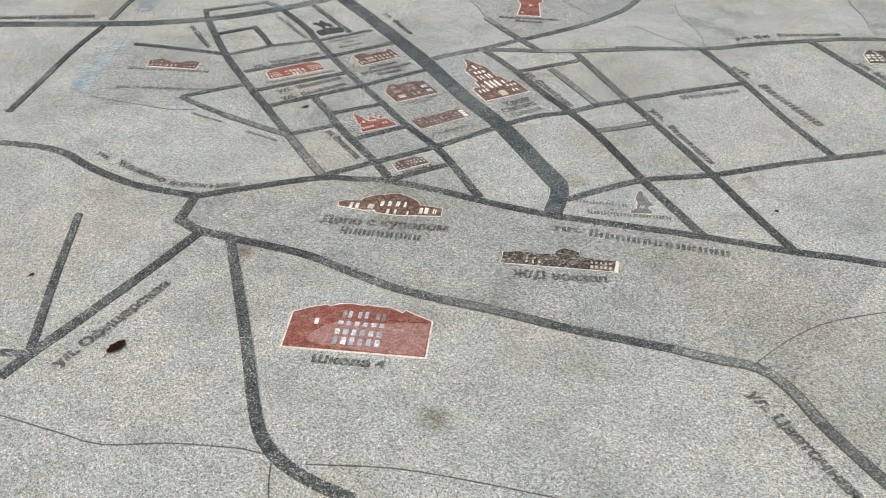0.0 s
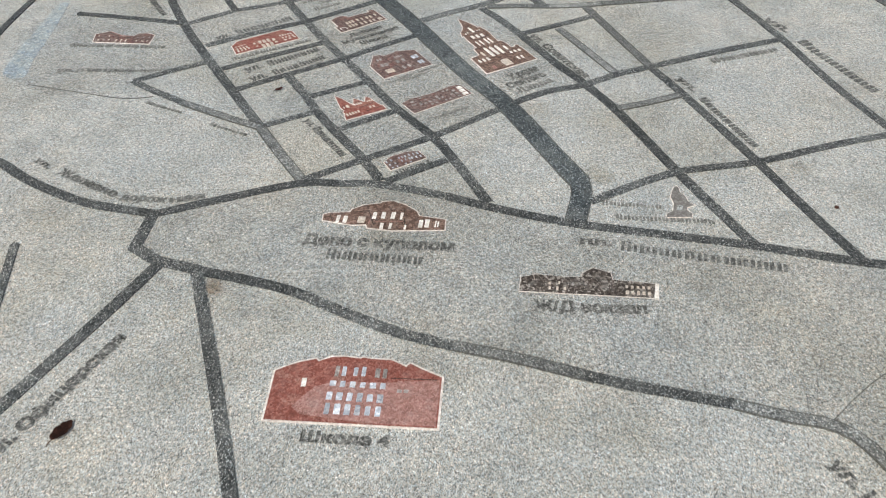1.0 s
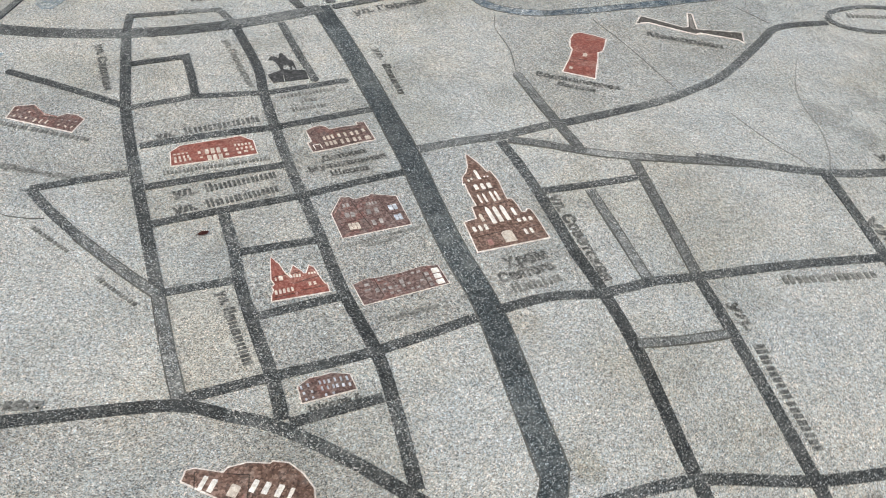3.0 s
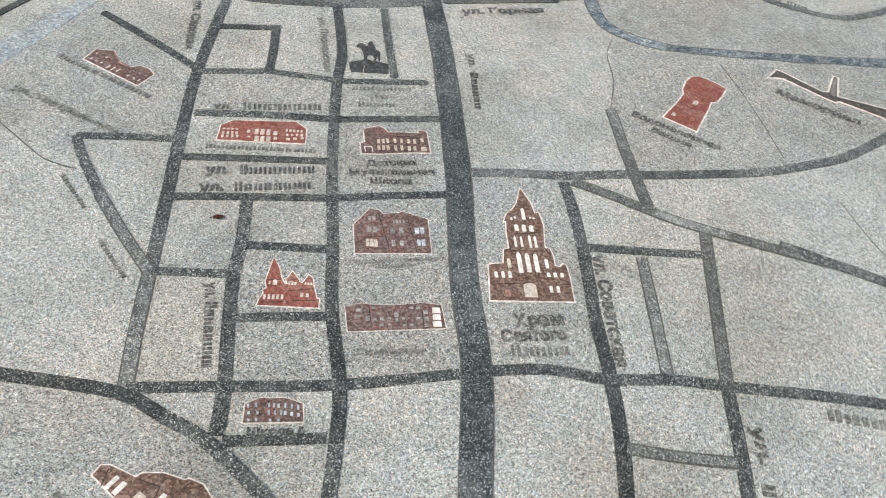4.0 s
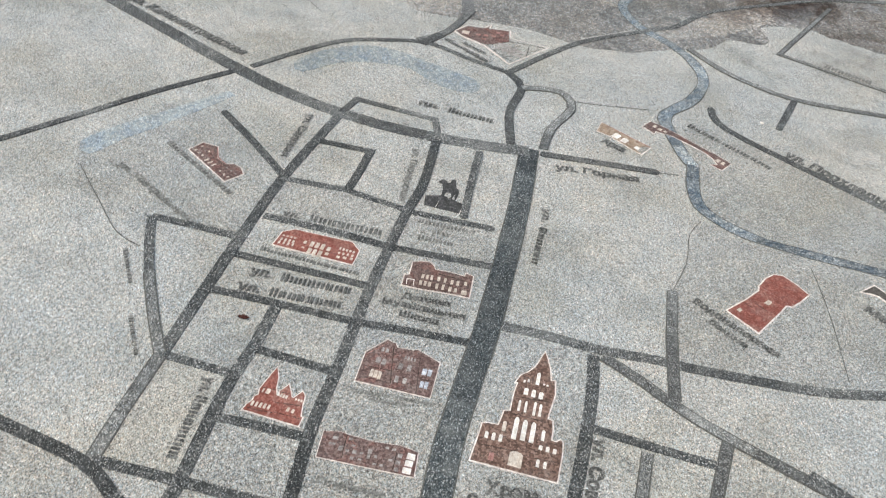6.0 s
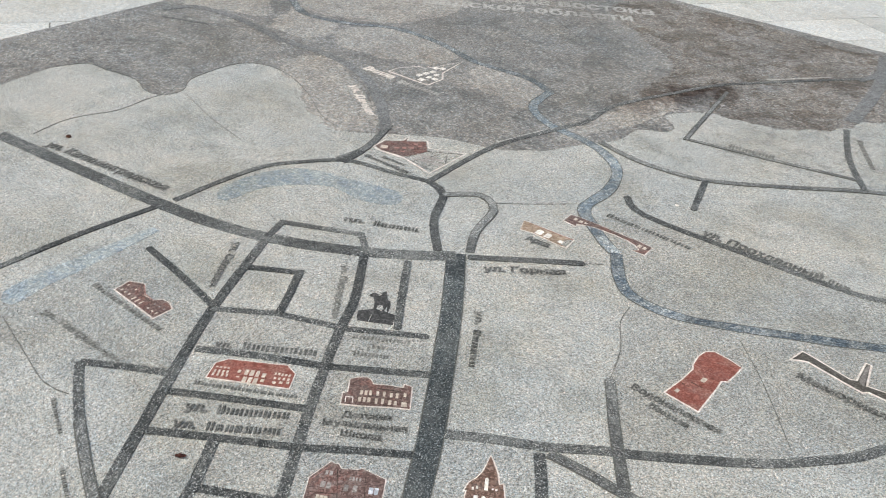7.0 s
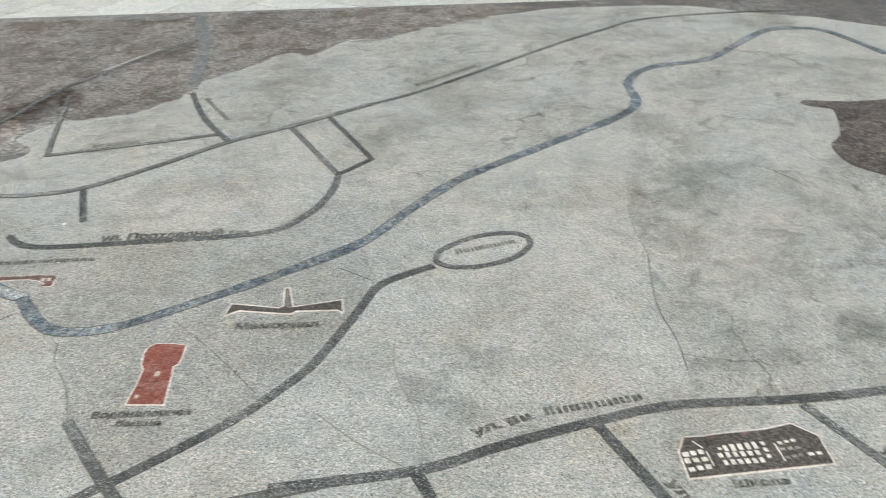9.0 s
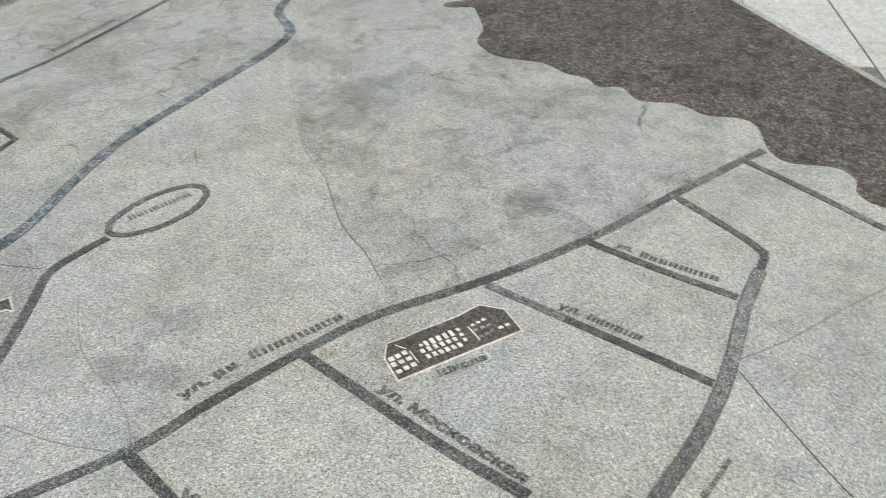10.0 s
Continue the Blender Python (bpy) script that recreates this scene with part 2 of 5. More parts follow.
mottled_granite = granite("mottled_brown_granite", [(0.0, (0.1, 0.094, 0.087)), (0.35, (0.225, 0.213, 0.199)), (0.75, (0.31, 0.296, 0.277)), (1.0, (0.52, 0.5, 0.475))], 200, 0.7, (0.6, 0.57, 0.54), clot=0.85, hue=0.9, fleck=0.5, patch=(6.0, 0.55, (0.72, 0.68, 0.65), (0.8, 0.77, 0.75)), blotch=0.9, stains=WET[:5])
east_granite = granite("dark_brown_granite", [(0.0, (0.045, 0.039, 0.036)), (0.35, (0.1, 0.088, 0.081)), (0.75, (0.15, 0.133, 0.123)), (1.0, (0.33, 0.3, 0.28))], 170, 0.5, (0.65, 0.62, 0.6), clot=0.85, hue=0.9, fleck=0.5, patch=(5.0, 0.56, (0.75, 0.73, 0.72), (0.72, 0.7, 0.69)), blotch=0.8, pale=0.28)
tints = {
    "red": granite("red_stone", [(0.0, (0.18, 0.056, 0.042)), (0.5, (0.255, 0.088, 0.067)), (1.0, (0.36, 0.16, 0.13))], 260, 0.4, (0.75, 0.7, 0.68), patch=(9.0, 0.56, (1.12, 1.4, 1.45)), pale=0.18),
    "rose": granite("rose_stone", [(0.0, (0.26, 0.13, 0.11)), (0.5, (0.36, 0.19, 0.165)), (1.0, (0.46, 0.28, 0.25))], 260, 0.4, pale=0.25),
    "brown": granite("brown_stone", [(0.0, (0.078, 0.0486, 0.0378)), (0.5, (0.176, 0.108, 0.0837)), (1.0, (0.325, 0.223, 0.182))], 220, 0.5, pale=0.22),
    "speckle": granite("speckled_brown_stone", [(0.0, (0.025, 0.02, 0.017)), (0.5, (0.085, 0.068, 0.058)), (0.8, (0.2, 0.175, 0.155)), (1.0, (0.42, 0.39, 0.36))], 200, 0.5, pale=0.3),
    "maroon": granite("maroon_stone", [(0.0, (0.0824, 0.0529, 0.0483)), (0.5, (0.16, 0.103, 0.092)), (1.0, (0.278, 0.207, 0.19))], 240, 0.5, patch=(14.0, 0.55, (1.15, 0.95, 0.92)), pale=0.25),
    "grey": granite("dark_grey_stone", [(0.0, (0.05, 0.045, 0.04)), (0.6, (0.105, 0.097, 0.087)), (1.0, (0.2, 0.19, 0.17))], 220, 0.35),
    "dark": granite("charcoal_stone", [(0.0, (0.035, 0.036, 0.036)), (0.6, (0.065, 0.066, 0.066)), (1.0, (0.14, 0.14, 0.14))], 240, 0.3),
    "taupe": granite("taupe_stone", [(0.0, (0.152, 0.14, 0.13)), (0.6, (0.205, 0.196, 0.185)), (1.0, (0.289, 0.28, 0.269))], 240, 0.3),
    "tan": granite("tan_stone", [(0.0, (0.24, 0.17, 0.12)), (0.6, (0.36, 0.27, 0.2)), (1.0, (0.5, 0.42, 0.34))], 200, 0.5),
    "white": granite("white_marble", [(0.0, (0.7, 0.66, 0.6)), (0.6, (0.82, 0.79, 0.74)), (1.0, (0.88, 0.87, 0.84))], 150, 0.15),
    "blue": granite("pale_blue_marble", [(0.0, (0.36, 0.4, 0.46)), (0.6, (0.5, 0.54, 0.6)), (1.0, (0.66, 0.68, 0.72))], 150, 0.3, spread=0.3),
    "pale": pale_granite,
    "mid": mid_granite,
    "field": brown_granite,
    "cream": granite("cream_marble", [(0.0, (0.5, 0.43, 0.36)), (0.6, (0.64, 0.57, 0.49)), (1.0, (0.74, 0.69, 0.62))], 150, 0.3),
    "dull": granite("dull_pane_stone", [(0.0, (0.22, 0.2, 0.19)), (0.6, (0.33, 0.31, 0.295)), (1.0, (0.46, 0.44, 0.42))], 200, 0.4, spread=0.25),
    "shade": granite("shadow_line_stone", [(0.0, (0.03, 0.022, 0.018)), (1.0, (0.08, 0.06, 0.05))], 220, 0.3),
}
border_stone = granite("cream_border_marble", [(0.0, (0.62, 0.55, 0.5)), (0.6, (0.76, 0.71, 0.66)), (1.0, (0.84, 0.81, 0.77))], 120, 0.3)
letter_stone = granite("letter_stone", [(0.0, (0.04, 0.042, 0.039)), (0.6, (0.13, 0.132, 0.125)), (0.85, (0.24, 0.24, 0.23)), (1.0, (0.413, 0.409, 0.39))], 300, 0.45, (0.6, 0.6, 0.57), pale=0.5)
faded_stone = granite("faded_letter_stone", [(0.0, (0.1, 0.1, 0.094)), (0.6, (0.2, 0.203, 0.19)), (1.0, (0.34, 0.345, 0.33))], 230, 0.4, pale=0.5)
bar_stone = granite("bar_stone", [(0.0, (0.05, 0.052, 0.05)), (0.6, (0.12, 0.124, 0.118)), (0.85, (0.22, 0.225, 0.215)), (1.0, (0.33, 0.335, 0.32))], 300, 0.45, (0.6, 0.6, 0.57), pale=0.6)
white_letter = granite("white_letter_stone", [(0.0, (0.336, 0.33, 0.314)), (0.6, (0.482, 0.476, 0.459)), (1.0, (0.616, 0.61, 0.594))], 200, 0.5, (0.5, 0.48, 0.46))
faint_grout = granite("faint_grout", [(0.0, (0.16, 0.16, 0.15)), (1.0, (0.3, 0.3, 0.285))], 300, 0.3)
joint_grout = granite("joint_grout", [(0.0, (0.07, 0.07, 0.065)), (1.0, (0.17, 0.17, 0.155))], 300, 0.3)
paver_stone = granite("paver_stone", [(0.0, (0.45, 0.457, 0.448)), (0.5, (0.565, 0.575, 0.562)), (1.0, (0.7, 0.706, 0.69))], 200, 0.4, (0.76, 0.75, 0.72), spread=0.08, blotch=0.3, hue=0.6)
plaza_ground = granite("plaza_ground", [(0.0, (0.14, 0.14, 0.135)), (0.5, (0.22, 0.22, 0.21)), (1.0, (0.3, 0.3, 0.29))], 160, 0.4)
leaf_skin = granite("dry_leaf", [(0.0, (0.03, 0.014, 0.009)), (0.6, (0.06, 0.024, 0.016)), (1.0, (0.1, 0.045, 0.03))], 120, 0.4, rough=0.7)


# ---- helpers for flat stonework ----
def part(name, bm, material, parent=None, label=""):
    me = bpy.data.meshes.new(name)
    bm.to_mesh(me)
    bm.free()
    me.materials.append(material)
    ob = new(name, me)
    if parent:
        ob.parent = parent
    return tagged(ob, label)


def holder(name, x, y, label, category, group="", kind=""):
    return tagged(new(name), label, category, group, kind)


def slab(outline, top, bottom, bm=None):
    """A flat stone with upright edges from its outline."""
    bm = bm or bmesh.new()
    area = sum(a[0] * b[1] - b[0] * a[1] for a, b in zip(outline, outline[1:] + outline[:1]))
    pts = outline if area > 0 else outline[::-1]
    up = [bm.verts.new((x, y, top)) for x, y in pts]
    down = [bm.verts.new((x, y, bottom)) for x, y in pts]
    bm.faces.new(up)
    for i in range(len(pts)):
        j = (i + 1) % len(pts)
        bm.faces.new((down[i], down[j], up[j], up[i]))
    return bm


def curve_through(points, step=0.03, closed=False):
    """A smooth line through the points."""
    n, out = len(points), []
    p = [Vector(v) for v in points]
    for i in range(n if closed else n - 1):
        a, b, c, d = (p[k % n] if closed else p[min(max(k, 0), n - 1)] for k in (i - 1, i, i + 1, i + 2))
        count = max(1, int((c - b).length / step))
        for s in range(count):
            t = s / count
            out.append(0.5 * (2 * b + (c - a) * t + (2 * a - 5 * b + 4 * c - d) * t * t + (3 * b - a - 3 * c + d) * t**3))
    if not closed:
        out.append(p[-1])
    return out


def corner_line(points, step=0.05):
    p, out = [Vector(v) for v in points], []
    for a, b in zip(p, p[1:]):
        count = max(1, int((b - a).length / step))
        out += [a.lerp(b, s / count) for s in range(count)]
    return out + [p[-1]]


def sides(line, width, waver=0.0):
    """The left and right edges of a strip along a line, mitred."""
    left, right = [], []
    for i, q in enumerate(line):
        a = (q - line[i - 1]).normalized() if i else None
        b = (line[i + 1] - q).normalized() if i < len(line) - 1 else None
        d = ((a or b) + (b or a)).normalized()
        n = Vector((-d.y, d.x))
        k = 1.0 / max(0.5, n.dot(Vector((-(a or b).y, (a or b).x))))
        w = 0.5 * width * k * (1 + waver * noise.noise((q.x * 9, q.y * 9, width * 40)))
        left.append(q + n * w)
        right.append(q - n * w)
    return left, right


LEVEL = [0]


def strip(name, piece, points, width, material, label, category, group, smooth=True, ends=False, base=0.0022, lengths=(0.13, 0.3), waver=0.04, seams=False):
    """A line of cut stones let into the floor."""
    LEVEL[0] += 1
    top = base + 0.00003 * LEVEL[0]
    spaced = points[:1]
    for q in points[1:]:
        if math.dist(q, spaced[-1]) > 0.036:
            spaced.append(q)
    points = spaced
    line = curve_through(points) if smooth else corner_line(points)
    if ends:
        for k, tip in ((0, 1), (-1, -2)):
            d = (line[k] - line[tip]).normalized()
            line.insert(0 if k == 0 else len(line), line[k] + d * width * 0.3)
    left, right = sides(line, width, waver)
    if ends:
        for k in (0, -1):
            c = (left[k] + right[k]) / 2
            left[k], right[k] = c.lerp(left[k], 0.45), c.lerp(right[k], 0.45)
    thing = holder(name, *points[0], label, category, group)
    rng = random.Random(LEVEL[0])
    i = 0
    while i < len(line) - 1:
        want, run, j = rng.uniform(*lengths), 0.0, i
        while j < len(line) - 1 and run < want:
            run += (line[j + 1] - line[j]).length
            j += 1
        l, r = left[i : j + 1], right[i : j + 1]
        if j < len(line) - 1:
            l = l[:-1] + [l[-1] + (l[-2] - l[-1]).normalized() * 0.0003]
            r = r[:-1] + [r[-1] + (r[-2] - r[-1]).normalized() * 0.0003]
        part(piece, slab([(v.x, v.y) for v in l + r[::-1]], top, 0.0002), material, thing)
        i = j
    if seams:
        for edge in (left, right):
            a, b = sides(edge, 0.0032, 0.6)
            part("seam", slab([(v.x, v.y) for v in a + b[::-1]], top + 0.00001, 0.0002), joint_grout, thing, "dark grout seam")
    return thing


def road(points, width, worn=0, smooth=True, ends=False, label=""):
    stone = (street_granite, worn_granite, brown_street, teal_street, outer_street)[worn]
    text = label or ("dark brown granite street strip let into brown granite" if worn == 2 else "wide dark bluish granite avenue strip with worn grey spots" if worn == 3 else "worn grey granite street strip let into pale granite" if worn else "dark speckled granite street strip let into pale granite")
    return strip("road", "stone", points, width, stone, text, "road inlay", "streets of the stone map", smooth, ends, seams=worn in (1, 3))


def field(points, material, top, name, label, smooth=True):
    line = points
    if smooth:
        line = []
        for v in curve_through(points, 0.012, True):
            shift = noise.noise_vector((v.x * 13, v.y * 13, 0.3)) * 0.035 + noise.noise_vector((v.x * 45, v.y * 45, 2.0)) * 0.012
            line.append((v.x + shift.x, v.y + shift.y))
    return part(name, slab(line, top, 0.0001), material, floor, label)


def joint(points, width=0.0024, faint=False):
    line = curve_through(points, 0.03)
    left, right = sides(line, width, 0.35)
    return part("joint", slab([(v.x, v.y) for v in left + right[::-1]], 0.0019, 0.0002), faint_grout if faint else joint_grout, floor)


def grown(outline, by):
    """The outline pushed outward by a width."""
    area = sum(a[0] * b[1] - b[0] * a[1] for a, b in zip(outline, outline[1:] + outline[:1]))
    p = [Vector(v) for v in (outline if area > 0 else outline[::-1])]
    out = []
    for i, q in enumerate(p):
        a, b = (q - p[i - 1]).normalized(), (p[(i + 1) % len(p)] - q).normalized()
        na, nb = Vector((a.y, -a.x)), Vector((b.y, -b.x))
        n = (na + nb).normalized() if (na + nb).length > 0.05 else na
        out.append(q + n * by * min(1.8, 1 / max(0.4, n.dot(na))))
    return [(v.x, v.y) for v in out]


def plaque(name, label, x, y, turn, width, outline, stone, rows=(), pane="white", rim=0.0045, arched=False, panels=(), lines=()):
    """A flat picture of a building in cut stone: rim, body and window pieces. Outline and rows are in widths."""
    thing = holder(name, x, y, label, "stone inlay", "pictures on the stone map")
    c, s = math.cos(radians(turn)), math.sin(radians(turn))

    def lay(points):
        return [(x + width * (u * c - v * s), y + width * (u * s + v * c)) for u, v in points]

    shape = lay(outline)
    if rim:
        part("border", slab(grown(shape, rim), 0.0021, 0.0002), border_stone, thing, "cream marble border")
    part("body", slab(shape, 0.0027, 0.0002), tints[stone], thing)
    for tone, edge in panels:
        part("panel", slab(lay(edge), 0.0029, 0.0002), tints[tone], thing, "inset stone panel of another tone")
    for tone, run, thick in lines:
        left, right = sides(corner_line(lay(run), 0.02), thick, 0.2)
        part("line", slab([(v.x, v.y) for v in left + right[::-1]], 0.0031, 0.0002), tints[tone], thing)
    rng = random.Random(len(outline) * 7 + int(width * 1000))
    count_up = 0
    for u0, v0, u1, v1, count, w, h, *other in rows:
        for k in range(count):
            f = k / (count - 1) if count > 1 else 0.5
            u, v = u0 + (u1 - u0) * f, v0 + (v1 - v0) * f
            a, b = w / 2 * rng.uniform(0.9, 1.08), h / 2 * rng.uniform(0.9, 1.08)
            j = [rng.uniform(-0.12, 0.12) * a for _ in range(8)]
            if arched:
                pts = [(u - a, v - b), (u + a, v - b), (u + a, v + b * 0.7), (u + a * 0.55, v + b * 0.94), (u, v + b), (u - a * 0.55, v + b * 0.94), (u - a, v + b * 0.7)]
            else:
                pts = [(u - a + j[0], v - b + j[1]), (u + a + j[2], v - b + j[3]), (u + a + j[4], v + b * 0.8), (u + a * 0.8 + j[5], v + b), (u - a * 0.8, v + b + j[6]), (u - a + j[7], v + b * 0.85)]
            count_up += 1
            part("window", slab(lay(pts), 0.0033 + 0.00001 * count_up, 0.0002), tints[other[0] if other else pane], thing)
    return thing


from mathutils.geometry import tessellate_polygon

STEP = [0]


def next_level():
    """A level of its own for each line of writing."""
    STEP[0] += 1
    return 0.0024 + 0.000015 * STEP[0]


def glyph_faces(text, weight):
    """The letters as triangles: each outer contour is filled on its own, with its holes."""
    curve = bpy.data.curves.new("lettering", "FONT")
    curve.body, curve.size = text, 1.0
    draft = new("lettering_draft", curve)
    bpy.context.view_layer.update()
    lines = draft.to_curve(bpy.context.evaluated_depsgraph_get())
    loops = []
    for spline in lines.splines:
        p, loop = spline.bezier_points, []
        for a, b in zip(p, list(p[1:]) + [p[0]]):
            straight = a.handle_right_type == "VECTOR" and b.handle_left_type == "VECTOR"
            for k in range(1 if straight else 4):
                t = k / 4
                q = (1 - t) ** 3 * a.co + 3 * (1 - t) ** 2 * t * a.handle_right + 3 * (1 - t) * t * t * b.handle_left + t**3 * b.co
                if not loop or (q - loop[-1]).length > 1e-4:
                    loop.append(q.copy())
        if (loop[0] - loop[-1]).length < 1e-4:
            loop.pop()
        if len(loop) > 2:
            loops.append(loop)
    draft.to_curve_clear()
    bpy.data.objects.remove(draft)

    def area(loop):
        return 0.5 * sum(a.x * b.y - b.x * a.y for a, b in zip(loop, loop[1:] + loop[:1]))

    def within(q, loop):
        odd = False
        for a, b in zip(loop, loop[1:] + loop[:1]):
            if (a.y > q.y) != (b.y > q.y) and q.x < (b.x - a.x) * (q.y - a.y) / (b.y - a.y) + a.x:
                odd = not odd
        return odd

    def thicker(loop, way):
        turn = 1 if area(loop) > 0 else -1
        out = []
        for k, q in enumerate(loop):
            a, b = (q - loop[k - 1]).normalized(), (loop[(k + 1) % len(loop)] - q).normalized()
            n = Vector((a.y + b.y, -a.x - b.x, 0))
            out.append(q + (n.normalized() * weight * way * turn if n.length > 0.1 else Vector((0, 0, 0))))
        return out

    inner = [l for l in loops if any(o is not l and (area(o) > 0) != (area(l) > 0) and abs(area(o)) > abs(area(l)) and within(l[0], o) for o in loops)]
    outer = sorted((l for l in loops if all(l is not h for h in inner)), key=lambda l: min(q.x for q in l))
    letters, reach = [], -9.0
    for n, loop in enumerate(outer):
        left, right = min(q.x for q in loop), max(q.x for q in loop)
        if left > reach - 0.02:
            letters.append(bmesh.new())
        reach = max(reach, right)
        bm = letters[-1]
        rings = [loop] + [h for h in inner if within(h[0], loop)]
        height = 0.00003 * (1 + n % 4)
        flat = []
        for way, ring in zip([1] + [-1] * len(rings), rings):
            near = [bm.verts.new((q.x, q.y, height)) for q in ring]
            far = [bm.verts.new((q.x, q.y, 0.0)) for q in thicker(ring, way)]
            for k in range(len(ring)):
                bm.faces.new((near[k], far[k], far[k - 1], near[k - 1]))
            flat += near
        for corners in tessellate_polygon([[(q.x, q.y, 0) for q in ring] for ring in rings]):
            a, b, c = (flat[k] for k in corners)
            turn = (b.co - a.co).cross(c.co - a.co).z
            if abs(turn) > 1e-9 and not bm.faces.get((a, b, c)):
                bm.faces.new((a, b, c) if turn > 0 else (a, c, b))
    return letters


def lettering(text, x, y, turn, width, height, white=False, faded=False, bright=False):
    """A line of letters of stone, set to its length and height."""
    letters, level = glyph_faces(text, 0.03 if white else 0.064), next_level()
    xs = [v.co.x for bm in letters for v in bm.verts]
    low, span = min(xs), max(xs) - min(xs)
    tone = "white" if white or bright else "faded grey" if faded else "dark grey"
    thing = holder("lettering", x, y, f'{tone} stone letters reading "{text}" set into granite', "lettering", "writing on the stone map")
    for bm in letters:
        for v in bm.verts:
            v.co = ((v.co.x - low) * width / span, v.co.y * height / 0.84, v.co.z)
        bm.transform(pose(x, y, level, 0, 0, turn))
        bmesh.ops.recalc_face_normals(bm, faces=bm.faces[:])
        if sum(f.normal.z for f in bm.faces) < 0:
            bmesh.ops.reverse_faces(bm, faces=bm.faces[:])
        part("letter", bm, border_stone if bright else white_letter if white else faded_stone if faded else letter_stone, thing)
    return thing


def bars(count, x, y, turn, width, height, white=False, faded=False):
    """A line of plain bars in the place of letters."""
    tone = "white" if white else "faded grey" if faded else "dark grey"
    thing = holder("word_bars", x, y, f"row of {tone} plain stone bars set into granite", "lettering", "writing on the stone map")
    c, s = math.cos(radians(turn)), math.sin(radians(turn))
    pitch, level = width / count, next_level()
    stone = white_letter if white else faded_stone if faded else bar_stone
    rng = random.Random(int(1000 * width) + count)
    for k in range(count):
        h = height * (0.88 if k == 0 else 0.66)
        first = rng.uniform(0.27, 0.36)
        second = rng.uniform(0.44, 0.52)
        for f0, f1 in ((0.02, first), (second, second + rng.uniform(0.25, 0.36))):
            u0, u1 = (k + f0) * pitch, (k + f1) * pitch
            part("bar", slab([(x + u * c - v * s, y + u * s + v * c) for u, v in ((u0, 0), (u1, 0), (u1, h), (u0, h))], level, 0.0002), stone, thing)
    return thing


# ---- ground, pavement and the map's floor ----
big = bmesh.new()
slab([(-60, -60), (60, -60), (60, 60), (-60, 60)], -0.008, -0.05, big)
ground = tagged(part("ground", big, plaza_ground), "wide grey stone plaza ground under the pavers", "ground", kind="structure")
CORNERS = [(-3.3, -1.4), (3.2, -1.4), (4.98, 7.72), (-3.5, 8.02)]
floor = tagged(part("floor", slab(CORNERS, 0.0, -0.012), pale_granite), "pale grey speckled granite floor panel of a stone town map", "floor", kind="structure")


# ---- fields of other granite ----

NORTH_RIM = [(-2.89, 3.983), (-2.914, 4.165), (-2.923, 4.288), (-2.867, 4.417), (-2.753, 4.428), (-2.551, 4.449), (-2.409, 4.394), (-2.312, 4.417), (-2.295, 4.515), (-2.378, 4.636), (-2.395, 4.864), (-2.357, 4.978), (-2.248, 5.026), (-2.089, 5.001), (-1.883, 4.9), (-1.657, 4.75), (-1.523, 4.711), (-1.465, 4.701), (-1.219, 4.887), (-1.092, 4.959), (-0.898, 5.013), (-0.786, 5.109), (-0.745, 5.14), (-0.65, 5.326)]
NORTH_RIM += [(-0.557, 5.484), (-0.539, 5.657), (-0.43, 5.736), (-0.43, 5.826), (-0.516, 5.923), (-0.418, 6.07), (-0.239, 6.162), (-0.038, 6.17), (0.075, 6.347), (0.203, 6.491), (0.251, 6.587), (0.451, 6.752), (0.658, 6.976), (0.822, 6.945), (1.017, 7.157), (1.251, 7.208), (1.035, 7.13), (1.271, 7.171), (1.466, 7.441), (2.06, 7.563), (2.451, 7.647), (3.194, 7.588), (3.601, 7.368), (3.942, 7.216)]
north_edge = [(v.x, v.y) for v in curve_through(NORTH_RIM, 0.03)]
field(north_edge + [(4.35, 6.9), (4.62, 6.2), (4.975, 7.718), (-3.498, 8.018), (-3.414, 3.92)], brown_granite, 0.0010, 'dark_field', 'mottled brown and grey granite border field', False)
EAST_RIM = [(4.511, 6.168), (4.325, 5.918), (4.183, 5.874), (4.017, 5.892), (3.748, 5.855), (3.438, 5.842), (3.217, 5.886), (3.194, 5.824), (3.297, 5.766), (3.3, 5.743), (3.198, 5.49), (3.085, 5.354), (3.076, 5.165), (3.204, 4.994), (3.225, 4.852), (3.272, 4.754), (3.261, 4.661), (3.34, 4.611), (3.321, 4.478), (3.43, 4.367), (3.456, 4.233), (3.548, 4.147), (3.552, 4.062), (3.471, 3.939), (3.444, 3.872), (3.449, 3.797), (3.557, 3.693), (3.547, 3.6), (3.488, 3.55), (3.47, 3.478), (3.485, 3.429)]
east_edge = [(v.x, v.y) for v in curve_through(EAST_RIM, 0.03)]
field(east_edge + [(3.55, 3.0), (4.02, 3.0), (4.63, 6.1)], east_granite, 0.0011, 'dark_field', 'mottled brown granite border field', False)
field([(-0.257, 6.764), (-0.169, 7.144), (-0.148, 7.606), (0.12, 7.813), (1.165, 7.81), (2.235, 7.713), (2.228, 7.675), (1.251, 7.208), (1.017, 7.157), (0.822, 6.945), (0.658, 6.976), (0.451, 6.752), (0.257, 6.588), (0.124, 6.412), (-0.075, 6.503)], mottled_granite, 0.0013, 'dark_field', 'mottled dark brown granite border field')
